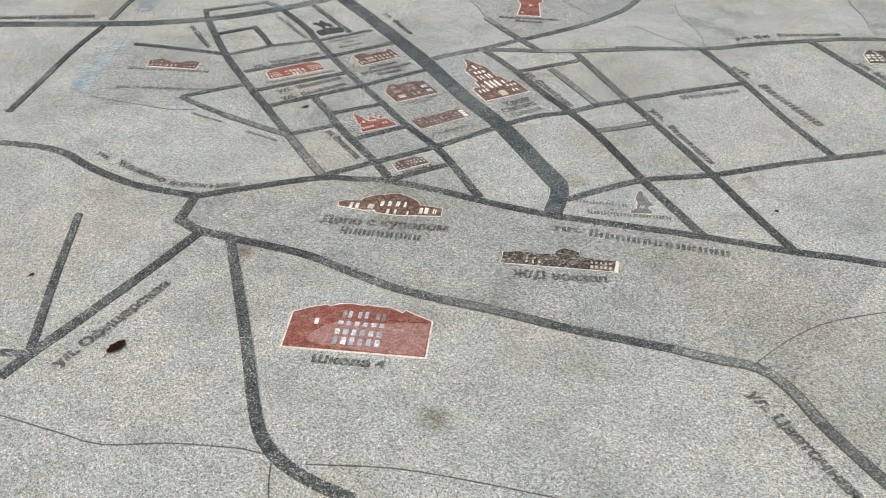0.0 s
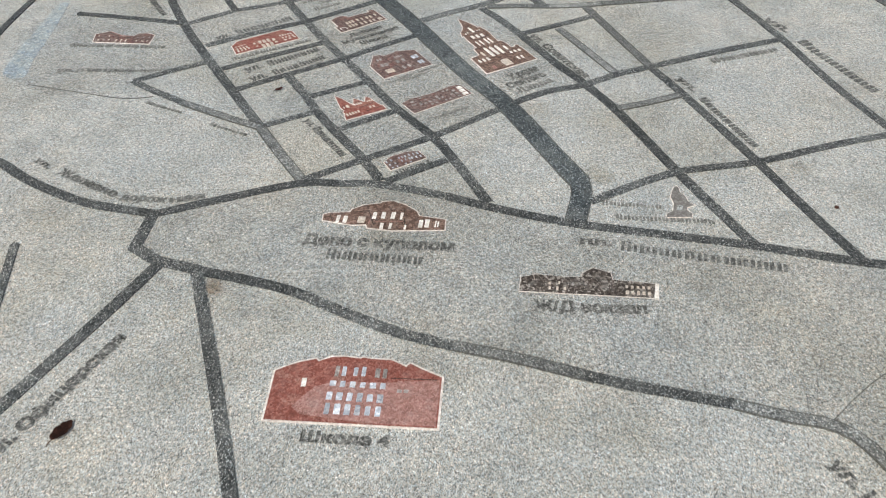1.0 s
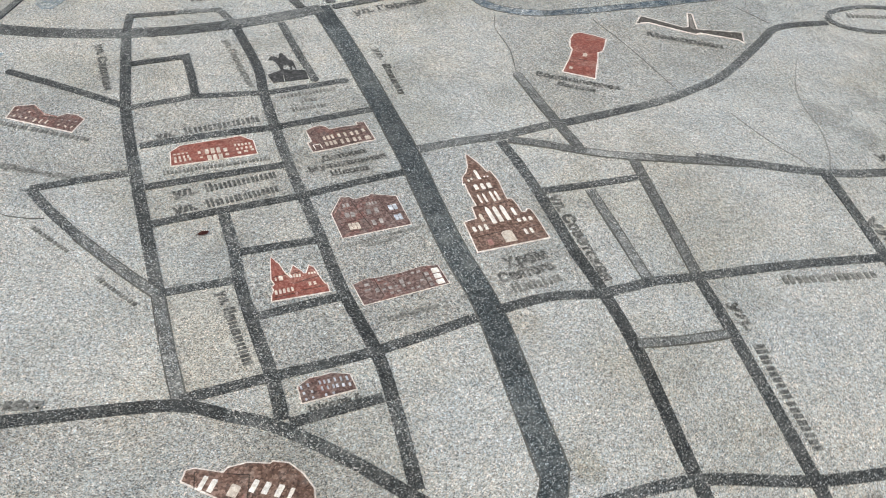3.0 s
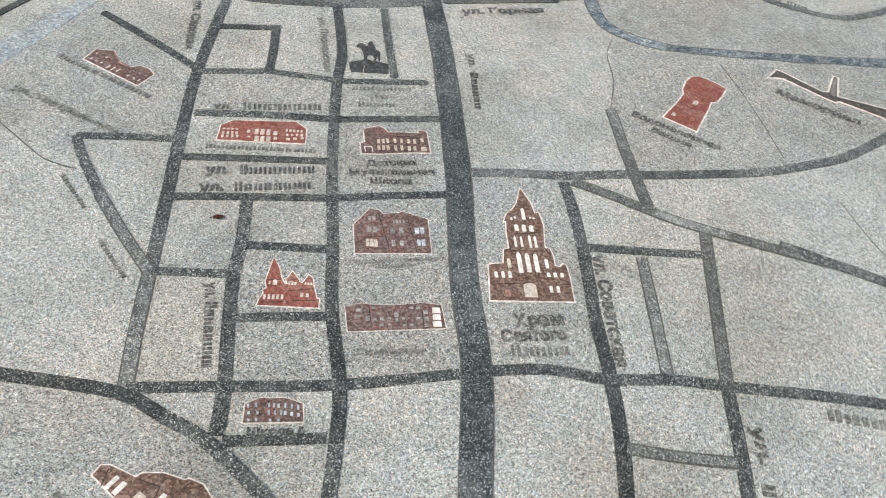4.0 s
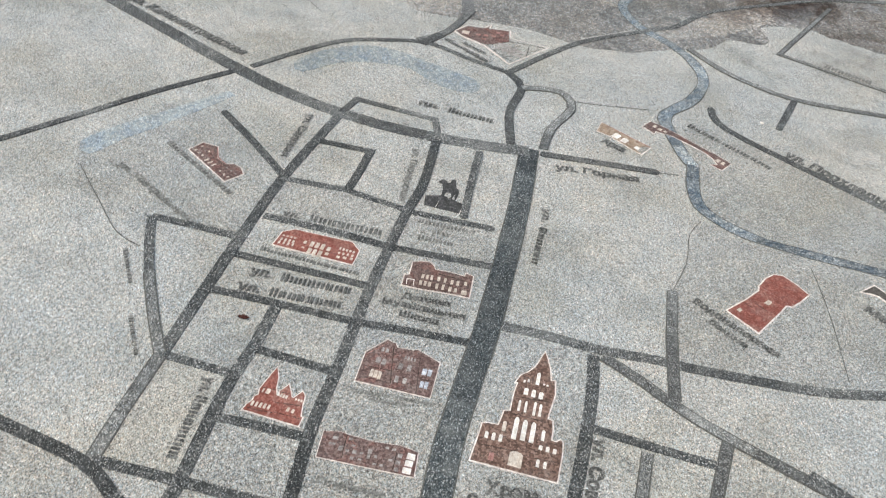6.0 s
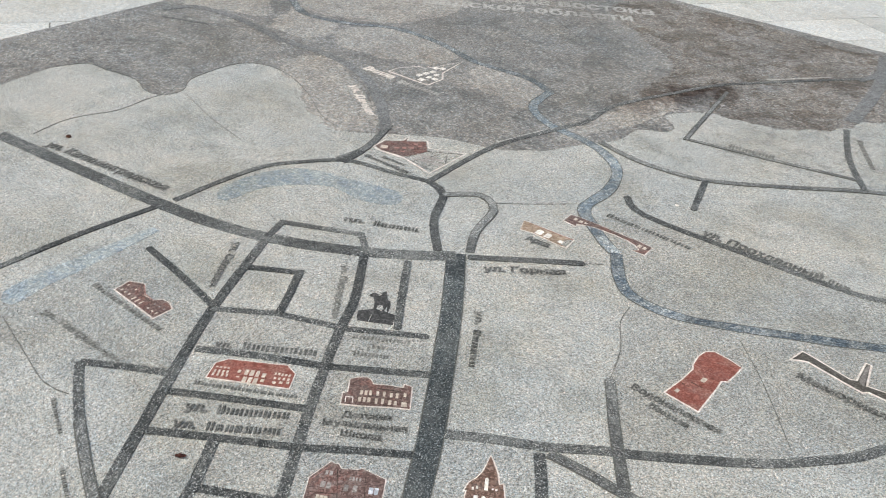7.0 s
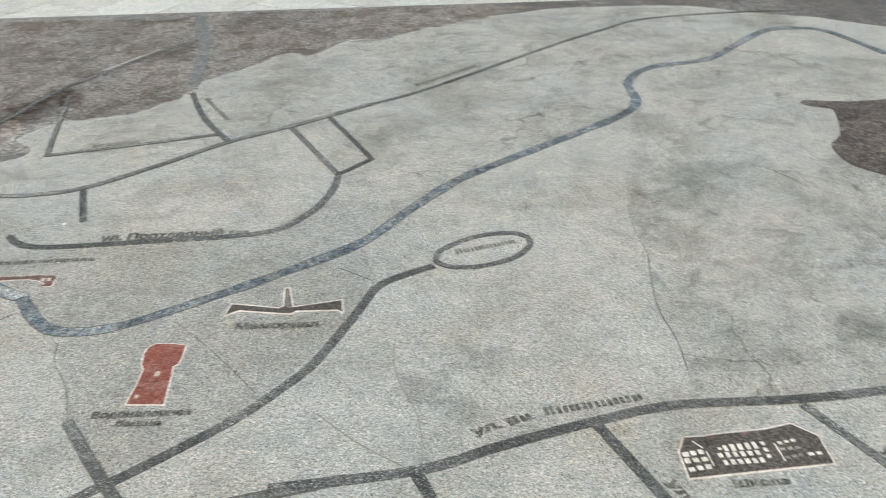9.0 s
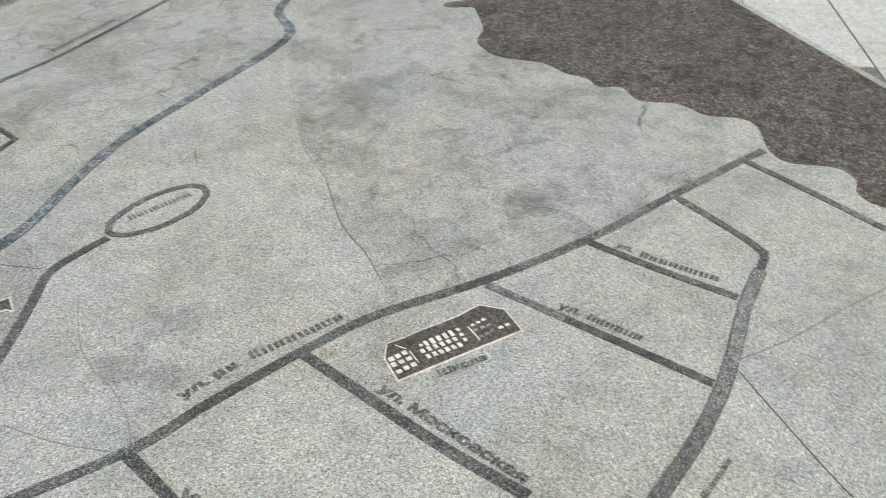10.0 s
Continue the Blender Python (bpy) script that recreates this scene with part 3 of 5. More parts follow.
field([(-1.521, 7.819), (-1.001, 7.827), (-0.482, 7.793), (-0.065, 7.728), (0.135, 7.557), (0.159, 7.293), (-0.047, 7.048), (-0.436, 6.499), (-0.553, 6.209), (-0.602, 5.982), (-0.743, 6.095), (-0.775, 6.616), (-1.144, 6.993), (-1.497, 7.341)], mottled_granite, 0.00122, 'dark_field', 'mottled dark brown granite border field')
field([(-0.445, 6.454), (-0.385, 6.71), (-0.071, 6.579), (0.188, 6.715), (0.225, 6.47), (0.038, 6.247), (-0.16, 6.158), (-0.361, 6.144)], mottled_granite, 0.00134, 'dark_field', 'mottled dark brown granite border field')
field([(-2.265, 5.195), (-2.135, 5.349), (-1.907, 5.226), (-1.659, 5.071), (-1.5, 4.94), (-1.407, 4.81), (-1.449, 4.718), (-1.556, 4.681), (-1.727, 4.761), (-1.959, 4.922), (-2.145, 5.012)], tan_granite, 0.00140, 'tan_field', 'lighter tan granite patch in the brown border')
field([(-2.324, 5.582), (-2.392, 5.797), (-2.152, 6), (-1.863, 5.942), (-1.669, 5.832), (-1.739, 5.631), (-1.992, 5.535), (-2.164, 5.518)], tan_granite, 0.00143, 'tan_field', 'lighter tan granite patch in the brown border')
field([(-2.952, 6.033), (-2.689, 5.809), (-2.496, 5.835), (-2.384, 5.561), (-2.52, 5.44), (-2.728, 5.524), (-2.829, 5.73)], tan_granite, 0.00146, 'tan_field', 'lighter tan granite patch in the brown border')
field([(-3.346, 5.423), (-3.39, 5.849), (-3.394, 6.339), (-3.176, 6.205), (-3.084, 5.932), (-3.143, 5.887), (-2.855, 5.645), (-2.949, 5.523), (-3.136, 5.474)], tan_granite, 0.00149, 'tan_field', 'lighter tan granite patch in the brown border')
field([(-3.272, 6.471), (-2.991, 6.586), (-2.567, 6.815), (-2.274, 6.839), (-2.167, 6.482), (-2.233, 6.11), (-2.458, 5.928), (-2.746, 5.874), (-3.035, 6.075)], tan_granite, 0.00152, 'tan_field', 'lighter tan granite patch in the brown border')
field([(-1.529, 5.846), (-1.238, 5.845), (-1.094, 5.732), (-1.044, 5.497), (-1.228, 5.518), (-1.443, 5.601)], tan_granite, 0.00155, 'tan_field', 'lighter tan granite patch in the brown border')
field([(-0.798, 5.372), (-0.747, 5.534), (-0.725, 5.841), (-0.614, 6.166), (-0.511, 6.018), (-0.543, 5.8), (-0.653, 5.518), (-0.694, 5.366)], tan_granite, 0.00158, 'tan_field', 'lighter tan granite patch in the brown border')
field([(-3.267, 6.816), (-3.041, 7.105), (-2.703, 7.476), (-2.311, 7.653), (-2.092, 7.615), (-2.118, 7.374), (-2.43, 7.173), (-2.881, 6.881), (-3.109, 6.781)], pale_granite, 0.0016, 'pale_field', 'pale granite clearing in the brown border')
field([(-0.743, 2.346), (-0.565, 2.413), (-0.375, 2.477), (-0.267, 2.476), (-0.158, 2.469), (-0.003, 2.424), (0.147, 2.37), (0.364, 2.309), (0.588, 2.254), (0.789, 2.2), (1.047, 2.133), (1.052, 2.139), (1.157, 2.114), (1.286, 2.082), (0.856, 1.561), (0.799, 1.65), (0.796, 1.648), (0.509, 1.726), (0.279, 1.786), (0.037, 1.874), (-0.198, 1.988), (-0.254, 2.006), (-0.425, 2.08), (-0.578, 2.124), (-0.578, 2.124), (-0.689, 2.159), (-0.757, 2.21), (-0.745, 2.339)], mid_granite, 0.0008, 'granite_field', 'slightly darker speckled granite field', False)
field([(0.177, 3.932), (0.061, 4.291), (0.123, 4.367), (0.459, 4.49), (0.74, 4.648), (0.995, 4.799), (1.043, 4.529), (0.906, 4.262), (0.671, 3.951), (0.335, 3.698)], mid_granite, 0.0008, 'granite_field', 'slightly darker speckled granite field', False)
field([(-0.171, 4.664), (-0.272, 4.776), (-0.174, 4.911), (0.245, 4.899), (0.642, 4.908), (0.89, 5.157), (1.186, 5.049), (0.992, 4.792), (0.481, 4.492), (0.22, 4.372), (0.051, 4.367)], mid_granite, 0.0009, 'granite_field', 'slightly darker speckled granite field', False)
field([(-0.512, 2.771), (-0.387, 3.304), (-0.566, 3.631), (-0.334, 3.764), (0.183, 2.85), (-0.366, 2.493)], mid_granite, 0.0007, 'granite_field', 'slightly darker speckled granite field', False)
field([(-1.226, 2.963), (-1.072, 2.966), (-0.886, 2.974), (-0.99, 3.038), (-0.756, 3.178), (-0.91, 3.444), (-1.31, 3.537), (-1.467, 3.49), (-1.41, 3.263), (-1.423, 3.084)], mid_granite, 0.0006, 'granite_field', 'slightly darker speckled granite field', False)
field([(2.335, 5.822), (2.026, 4.885), (1.998, 4.572), (1.929, 4.282), (1.907, 3.936), (1.871, 3.797), (2.174, 3.773), (2.539, 3.801), (2.905, 3.845), (3.227, 3.886), (3.506, 4.198), (3.443, 4.392), (3.286, 4.636), (3.183, 4.968), (3.08, 5.17), (3.085, 5.305), (3.272, 5.609), (3.198, 5.849), (3.8, 5.882), (4.385, 5.999), (4.083, 6.321), (3.179, 6.691), (2.59, 6.419)], weathered_granite, 0.0005, 'granite_field', 'weathered stained granite field', False)
field([(0.733, 5.934), (1.413, 6.307), (2.202, 6.904), (2.879, 7.326), (3.937, 7.356), (3.696, 7.013), (3.504, 6.984), (2.978, 6.54), (2.485, 6.252), (2.316, 5.849), (1.655, 5.399), (1.336, 5.175), (1.002, 4.811), (0.932, 5.361), (1.069, 5.51)], weathered_granite, 0.0004, 'granite_field', 'weathered stained granite field', False)
field([(-0.292, 5.729), (0.436, 5.748), (1.233, 6.229), (2.207, 6.924), (2.895, 7.373), (3.878, 7.392), (3.185, 7.563), (2.055, 7.538), (1.463, 7.417), (1.034, 7.108), (0.616, 6.935), (0.245, 6.601), (0.031, 6.124), (-0.202, 6.108)], weathered_granite, 0.0003, 'granite_field', 'weathered stained granite field', False)

field([(-0.385, 3.305), (-0.195, 3.266), (-0.076, 3.345), (0.099, 3.075), (0.188, 2.853), (-0.022, 2.7), (-0.129, 2.872), (-0.31, 3.179)], block_granite, 0.00092, 'granite_field', 'darker coarse speckled granite block', False)
field([(-0.385, 2.938), (-0.22, 3.029), (-0.129, 2.872), (-0.022, 2.7), (-0.208, 2.59), (-0.296, 2.729)], block_granite, 0.00094, 'granite_field', 'darker coarse speckled granite block', False)
field([(-0.525, 2.767), (-0.368, 2.85), (-0.296, 2.729), (-0.208, 2.59), (-0.37, 2.493)], warm_granite, 0.00096, 'granite_field', 'warm grey speckled granite block', False)
field([(-0.05, 3.44), (0.17, 3.57), (0.332, 3.262), (0.465, 3.0), (0.231, 2.886), (0.09, 3.13)], mid_granite, 0.00098, 'granite_field', 'slightly darker speckled granite block', False)
field([(-0.745, 3.551), (-0.539, 3.63), (-0.338, 3.756), (-0.229, 3.62), (-0.469, 3.461), (-0.633, 3.379), (-0.795, 3.283), (-0.904, 3.443)], mid_granite, 0.00099, 'granite_field', 'slightly darker speckled granite block', False)

# ---- hairline joints ----
joint([(0.169, 3.946), (0.133, 4.086), (0.069, 4.218), (0.058, 4.31)])
joint([(-0.654, 4.587), (-0.567, 4.658), (-0.422, 4.796)])
joint([(0.399, 4.374), (0.521, 4.218), (0.671, 3.991)], 0.002)
joint([(-0.183, 4.438), (-0.125, 4.486)])
joint([(-2.336, 3.789), (-2.366, 3.937), (-2.352, 4.035), (-2.306, 4.17), (-2.319, 4.313), (-2.318, 4.421)])
joint([(-2.26, 4.502), (-1.997, 4.401), (-1.705, 4.323)], faint=True)
joint([(2.33, 5.824), (2.184, 5.389), (2.026, 4.885), (1.998, 4.572)], faint=True)
joint([(1.998, 4.572), (1.929, 4.282), (1.926, 4.078), (1.907, 3.936)], 0.003)
joint([(1.659, 5.041), (1.632, 4.928)])
joint([(0.919, 4.626), (1.029, 4.531)])
joint([(1.104, 4.337), (1.068, 4.127), (1.074, 3.991), (1.105, 3.881), (1.116, 3.762), (1.105, 3.649)], faint=True)
joint([(0.84, 3.886), (0.943, 3.76), (1.057, 3.657)], faint=True)
joint([(2.533, 3.111), (2.499, 2.935), (2.469, 2.77), (2.457, 2.681)])
joint([(2.55, 3.139), (2.72, 3.128), (2.928, 3.141), (3.139, 3.148)], faint=True)
joint([(-0.939, 1.403), (-0.794, 1.359), (-0.683, 1.327), (-0.537, 1.337), (-0.375, 1.328), (-0.323, 1.314)])
joint([(-0.307, 1.291), (-0.303, 1.245), (-0.29, 1.174)])
joint([(-0.234, 1.291), (-0.042, 1.287), (0.138, 1.257), (0.311, 1.22)])
joint([(0.806, 1.65), (0.923, 1.75), (1.046, 1.822), (1.206, 1.869)])
joint([(-1.317, 3.028), (-1.134, 2.976), (-0.977, 2.935), (-0.893, 2.948)])
joint([(-1.45, 5.714), (-1.398, 5.904)])
joint([(-1.715, 6.911), (-1.488, 6.752)])
joint(NORTH_RIM[2:17], 0.003)

# ---- water ----
strip('river', 'stone', [(-3.326, 6.22), (-3.149, 6.065), (-2.95, 5.917), (-2.714, 5.79), (-2.437, 5.852), (-2.216, 5.978), (-1.897, 5.965), (-1.572, 5.858), (-1.262, 5.858), (-1.066, 5.77)], 0.047, dim_blue, 'winding river of blue speckled granite pieces', 'river inlay', 'waters of the stone map', base=0.00195, lengths=(0.05, 0.14), waver=0.3, seams=True)
strip('river', 'stone', [(-1.066, 5.77), (-1.031, 5.54), (-0.86, 5.408), (-0.668, 5.369), (-0.526, 5.304), (-0.415, 5.188), (-0.364, 5.002), (-0.368, 4.81), (-0.292, 4.715), (-0.178, 4.615), (-0.124, 4.583)], 0.048, pale_blue, 'winding river of blue speckled granite pieces', 'river inlay', 'waters of the stone map', base=0.00195, lengths=(0.05, 0.14), waver=0.3, seams=True)
strip('river', 'stone', [(-0.124, 4.583), (-0.037, 4.435), (0.051, 4.367), (0.22, 4.372), (0.481, 4.492), (0.795, 4.661), (1.012, 4.802), (1.206, 5.028), (1.445, 5.269), (1.827, 5.523), (2.253, 5.806), (2.4, 5.984), (2.442, 6.258), (2.626, 6.451), (2.978, 6.54), (3.23, 6.752), (3.504, 6.984), (3.696, 7.013), (3.87, 6.929), (4.001, 6.487)], 0.045, blue_granite, 'winding river of blue speckled granite pieces', 'river inlay', 'waters of the stone map', base=0.00195, lengths=(0.05, 0.14), waver=0.3, seams=True)
water = holder('lake', 0, 0, 'lake of pale blue mottled granite pieces', 'water inlay', 'waters of the stone map')
part('stone', slab([(v.x, v.y) for v in curve_through([(-1.441, 3.946), (-1.462, 4.064), (-1.409, 4.25), (-1.308, 4.334), (-1.165, 4.371), (-0.955, 4.412), (-0.908, 4.328), (-1.021, 4.268), (-1.165, 4.273), (-1.258, 4.216), (-1.347, 4.098), (-1.377, 3.929)], 0.03, True)], 0.0015, 0.0002), lake_granite, water)
water = holder('stream', 0, 0, 'stream of pale blue mottled granite pieces', 'water inlay', 'waters of the stone map')
part('stone', slab([(v.x, v.y) for v in curve_through([(-1.423, 3.093), (-1.435, 3.263), (-1.424, 3.399), (-1.412, 3.634), (-1.378, 3.631), (-1.36, 3.375), (-1.358, 3.193), (-1.348, 3.074)], 0.03, True)], 0.0015, 0.0002), lake_granite, water)

# ---- streets ----
road([(0.362, 2.308), (0.379, 2.37), (0.393, 2.435), (0.389, 2.5)], 0.056, worn=3)
road([(0.392, 2.475), (0.372, 2.522), (0.338, 2.597), (0.214, 2.881), (0.099, 3.075), (0.001, 3.264), (-0.086, 3.436), (-0.256, 3.736), (-0.377, 3.941), (-0.54, 4.198)], 0.066, worn=3)
road([(-2.421, 3.696), (-1.982, 3.722), (-1.495, 3.758), (-1.235, 3.799), (-0.993, 3.88), (-0.787, 3.991), (-0.661, 4.077), (-0.532, 4.186)], 0.058, worn=4)
road([(-1.075, 3.829), (-0.907, 3.448), (-0.753, 3.161), (-0.645, 2.971), (-0.528, 2.765)], 0.0317)
road([(-0.528, 2.765), (-0.454, 2.632), (-0.371, 2.494)], 0.0299, worn=1)
road([(-0.766, 3.98), (-0.622, 3.763), (-0.557, 3.625), (-0.476, 3.471), (-0.385, 3.305), (-0.31, 3.179), (-0.231, 3.048), (-0.129, 2.872), (-0.014, 2.708), (0.051, 2.583), (0.137, 2.387)], 0.0299)
road([(-0.489, 3.078), (-0.412, 2.945), (-0.366, 2.847), (-0.296, 2.729), (-0.208, 2.59), (-0.155, 2.489)], 0.0299)
road([(0.164, 3.554), (0.239, 3.437), (0.332, 3.262), (0.396, 3.133), (0.468, 3.009), (0.554, 2.83), (0.671, 2.511), (0.656, 2.52), (0.797, 2.202)], 0.0317)
road([(0.426, 3.391), (0.508, 3.221), (0.582, 3.063)], 0.0264, worn=1, smooth=False)
road([(0.542, 3.565), (0.629, 3.315), (0.702, 3.105)], 0.0282, worn=1, smooth=False)
road([(0.703, 3.101), (0.773, 2.928), (0.896, 2.582), (0.907, 2.552), (0.97, 2.35), (1.048, 2.129)], 0.0299)
road([(1.089, 3.639), (1.187, 3.294), (1.164, 3.271), (1.259, 2.984), (1.347, 2.703)], 0.0299)
road([(-0.904, 3.443), (-0.745, 3.551), (-0.539, 3.63), (-0.338, 3.756)], 0.0246, smooth=False, ends=True)
road([(-0.795, 3.283), (-0.633, 3.379), (-0.469, 3.461), (-0.229, 3.62)], 0.0264, smooth=False)
road([(-0.709, 3.119), (-0.599, 3.183), (-0.393, 3.299)], 0.0246, smooth=False)
road([(-0.644, 2.983), (-0.501, 3.071), (-0.312, 3.182), (-0.195, 3.266), (-0.076, 3.345)], 0.0246, smooth=False)
road([(-0.4, 2.938), (-0.22, 3.029)], 0.0246)
road([(-0.525, 2.767), (-0.368, 2.85)], 0.0246)
road([(-0.292, 2.746), (-0.213, 2.797), (-0.119, 2.853)], 0.0246)
road([(-0.37, 2.493), (-0.208, 2.59), (-0.022, 2.7), (0.188, 2.853)], 0.0264)
road([(0.231, 2.886), (0.348, 2.958), (0.465, 2.996), (0.464, 3.013), (0.592, 3.067), (0.701, 3.11), (0.927, 3.204), (1.179, 3.293)], 0.0282)
road([(-0.138, 2.484), (0.029, 2.586)], 0.0246)
road([(-0.981, 3.044), (-0.874, 3.109), (-0.761, 3.169)], 0.0246, smooth=False)
road([(-0.981, 3.044), (-0.893, 2.977), (-0.785, 2.904)], 0.0264)
road([(-0.785, 2.904), (-0.643, 2.822), (-0.531, 2.764)], 0.0264, worn=1)
road([(-0.06, 3.456), (0.054, 3.526), (0.158, 3.58), (0.293, 3.673), (0.338, 3.697), (0.343, 3.697), (0.482, 3.792), (0.633, 3.9), (0.751, 4.014), (0.827, 4.1), (0.906, 4.236), (0.974, 4.362), (1.04, 4.49), (1.12, 4.545), (1.243, 4.598)], 0.0317, worn=4)
road([(0.183, 3.569), (0.29, 3.572), (0.384, 3.568), (0.524, 3.574), (0.916, 3.632)], 0.0299, worn=1)
road([(0.174, 3.934), (0.263, 3.778), (0.326, 3.677), (0.386, 3.583)], 0.0299, worn=1, smooth=False, ends=True)
road([(0.293, 3.351), (0.408, 3.406), (0.561, 3.483)], 0.0246)
road([(0.553, 2.853), (0.656, 2.887), (0.762, 2.931)], 0.0246, worn=1)
road([(0.721, 3.622), (1.096, 3.638), (1.31, 3.695), (1.595, 3.759), (1.825, 3.792), (2.174, 3.773), (2.165, 3.757), (2.545, 3.786), (2.954, 3.849), (3.277, 3.895), (3.435, 3.912)], 0.0334, worn=4)
road([(-1.494, 2.655), (-1.37, 2.637), (-1.25, 2.595), (-1.143, 2.513), (-1.035, 2.446), (-0.925, 2.393), (-0.74, 2.347)], 0.0299)
road([(-0.743, 2.346), (-0.565, 2.413), (-0.375, 2.477), (-0.267, 2.476), (-0.158, 2.469), (-0.003, 2.424), (0.145, 2.364), (0.26, 2.323), (0.375, 2.288), (0.588, 2.243), (0.789, 2.2), (1.047, 2.133), (1.052, 2.139), (1.157, 2.114), (1.286, 2.082)], 0.0299)
road([(-0.745, 2.339), (-0.757, 2.21), (-0.689, 2.159), (-0.578, 2.124)], 0.0317, smooth=False)
road([(-0.578, 2.122), (-0.365, 2.056), (-0.224, 1.98), (-0.09, 1.91), (0.037, 1.866)], 0.03)
road([(0.037, 1.866), (0.16, 1.832), (0.279, 1.791), (0.32, 1.777)], 0.029, worn=1)
road([(0.32, 1.777), (0.394, 1.753), (0.507, 1.724), (0.618, 1.695)], 0.029)
road([(0.618, 1.695), (0.723, 1.66), (0.785, 1.646), (0.838, 1.613), (0.877, 1.546), (0.906, 1.46), (0.95, 1.368), (0.988, 1.295), (1.06, 1.16), (1.13, 1.0)], 0.029, worn=1)
road([(-0.683, 2.145), (-0.758, 1.985), (-0.83, 1.842), (-0.903, 1.7), (-0.96, 1.595), (-0.993, 1.523)], 0.0317)
road([(-0.582, 2.115), (-0.51, 1.891), (-0.439, 1.665), (-0.377, 1.455), (-0.338, 1.357), (-0.283, 1.292), (-0.202, 1.238), (-0.122, 1.202)], 0.0299)
road([(-1.065, 2.225), (-1.011, 1.891), (-0.961, 1.624)], 0.0229, smooth=False, ends=True)
road([(-1.031, 1.609), (-0.966, 1.604)], 0.0229, smooth=False)
road([(0.411, 2.386), (0.654, 2.512), (0.902, 2.563), (0.923, 2.581), (1.144, 2.645), (1.351, 2.703), (1.537, 2.753)], 0.0264)
road([(-1.083, 3.847), (-1.117, 3.953), (-0.987, 4.015), (-0.859, 4.076), (-0.778, 4.004)], 0.0246, worn=4, smooth=False)
road([(-1.567, 2.884), (-1.561, 3.001), (-1.555, 3.165), (-1.544, 3.459), (-1.512, 3.748)], 0.0246)
road([(-1.506, 3.805), (-1.5, 4.014), (-1.473, 4.221), (-1.391, 4.358), (-1.305, 4.464), (-1.22, 4.504), (-1.066, 4.529), (-0.928, 4.568)], 0.0246, worn=4)
road([(-0.928, 4.568), (-0.822, 4.515), (-0.735, 4.334), (-0.598, 4.17)], 0.0317, worn=4)
road([(-1.312, 4.472), (-1.3, 4.635), (-1.379, 4.884)], 0.0317, worn=1)
road([(-1.285, 4.462), (-1.295, 4.593)], 0.0396, worn=4)
road([(-1.361, 4.834), (-1.577, 5.061), (-1.852, 5.265), (-2.14, 5.355), (-2.439, 5.352)], 0.052, worn=2)
road([(-0.928, 4.568), (-0.92, 5.013), (-0.921, 5.004), (-0.817, 5.382), (-0.759, 5.559), (-0.746, 5.854), (-0.599, 6.247), (-0.456, 6.56), (-0.179, 6.929), (0.098, 7.273)], 0.0264, worn=4)
road([(-0.822, 4.515), (-0.716, 4.61), (-0.616, 4.551), (-0.572, 4.365), (-0.51, 4.236)], 0.0299, worn=1)
road([(-0.491, 4.209), (-0.34, 4.323), (-0.183, 4.438)], 0.0299, worn=4, ends=True)
road([(-1.31, 3.537), (-1.115, 3.5), (-0.92, 3.455)], 0.0246, ends=True)
road([(-0.99, 3.672), (-0.85, 3.758), (-0.79, 3.652), (-0.738, 3.549)], 0.0246, smooth=False)
road([(-0.63, 4.043), (-0.531, 3.886), (-0.429, 3.731)], 0.0246, ends=True)
road([(-0.282, 5.002), (-0.164, 4.912), (0.245, 4.899), (0.642, 4.908), (0.796, 5.019), (0.889, 5.182), (0.929, 5.34)], 0.0299, worn=4, ends=True)
road([(0.928, 5.361), (0.84, 5.584), (0.723, 5.884)], 0.0264, worn=4)
road([(0.928, 5.361), (1.074, 5.494), (1.001, 5.706), (0.901, 5.981)], 0.0229, worn=4, smooth=False)
road([(-0.603, 5.401), (-0.435, 5.351), (-0.283, 5.34), (-0.096, 5.378), (0.166, 5.549), (0.443, 5.758), (0.722, 5.904), (1.1, 6.124)], 0.0264, worn=1)
road([(1.1, 6.124), (1.413, 6.307), (2.202, 6.904), (2.533, 7.129), (2.879, 7.326), (3.495, 7.384), (3.937, 7.356)], 0.0229, worn=4)
road([(-0.099, 5.361), (-0.041, 5.092)], 0.0264, worn=4, smooth=False, ends=True)
road([(-0.406, 6.463), (-0.331, 5.721), (0.042, 5.784), (0.392, 5.852)], 0.0194, worn=1, smooth=False)
road([(0.21, 6.405), (0.309, 6.057), (0.449, 5.758)], 0.0282, worn=4)
road([(2.545, 3.786), (2.645, 3.542), (2.745, 3.331)], 0.0264, worn=4)
road([(2.165, 3.751), (2.271, 3.506), (2.354, 3.312), (2.443, 3.104)], 0.0264, worn=4)
road([(1.585, 3.743), (1.658, 3.529), (1.747, 3.272), (1.844, 3.043)], 0.0317, worn=4)
road([(1.083, 3.632), (1.122, 3.52), (1.143, 3.448)], 0.0282)
road([(2.954, 3.849), (2.968, 3.675), (2.974, 3.507), (2.967, 3.448), (2.893, 3.392)], 0.0264, worn=4)
road([(2.893, 3.392), (2.743, 3.296), (2.619, 3.201), (2.468, 3.09), (2.298, 2.99), (2.129, 2.913), (2.056, 2.883)], 0.0370, worn=1)
road([(3.322, 3.9), (3.352, 3.655), (3.382, 3.346)], 0.0246, worn=4)
road([(0.078, 7.21), (0.123, 7.342), (0.132, 7.555), (0.095, 7.805)], 0.0396, worn=2)
road([(-2.463, 5.335), (-2.727, 5.404), (-2.965, 5.435), (-3.233, 5.402), (-3.314, 5.239)], 0.05, worn=2)
road([(0.096, 7.769), (0.188, 7.188), (0.202, 6.536)], 0.07, worn=2)
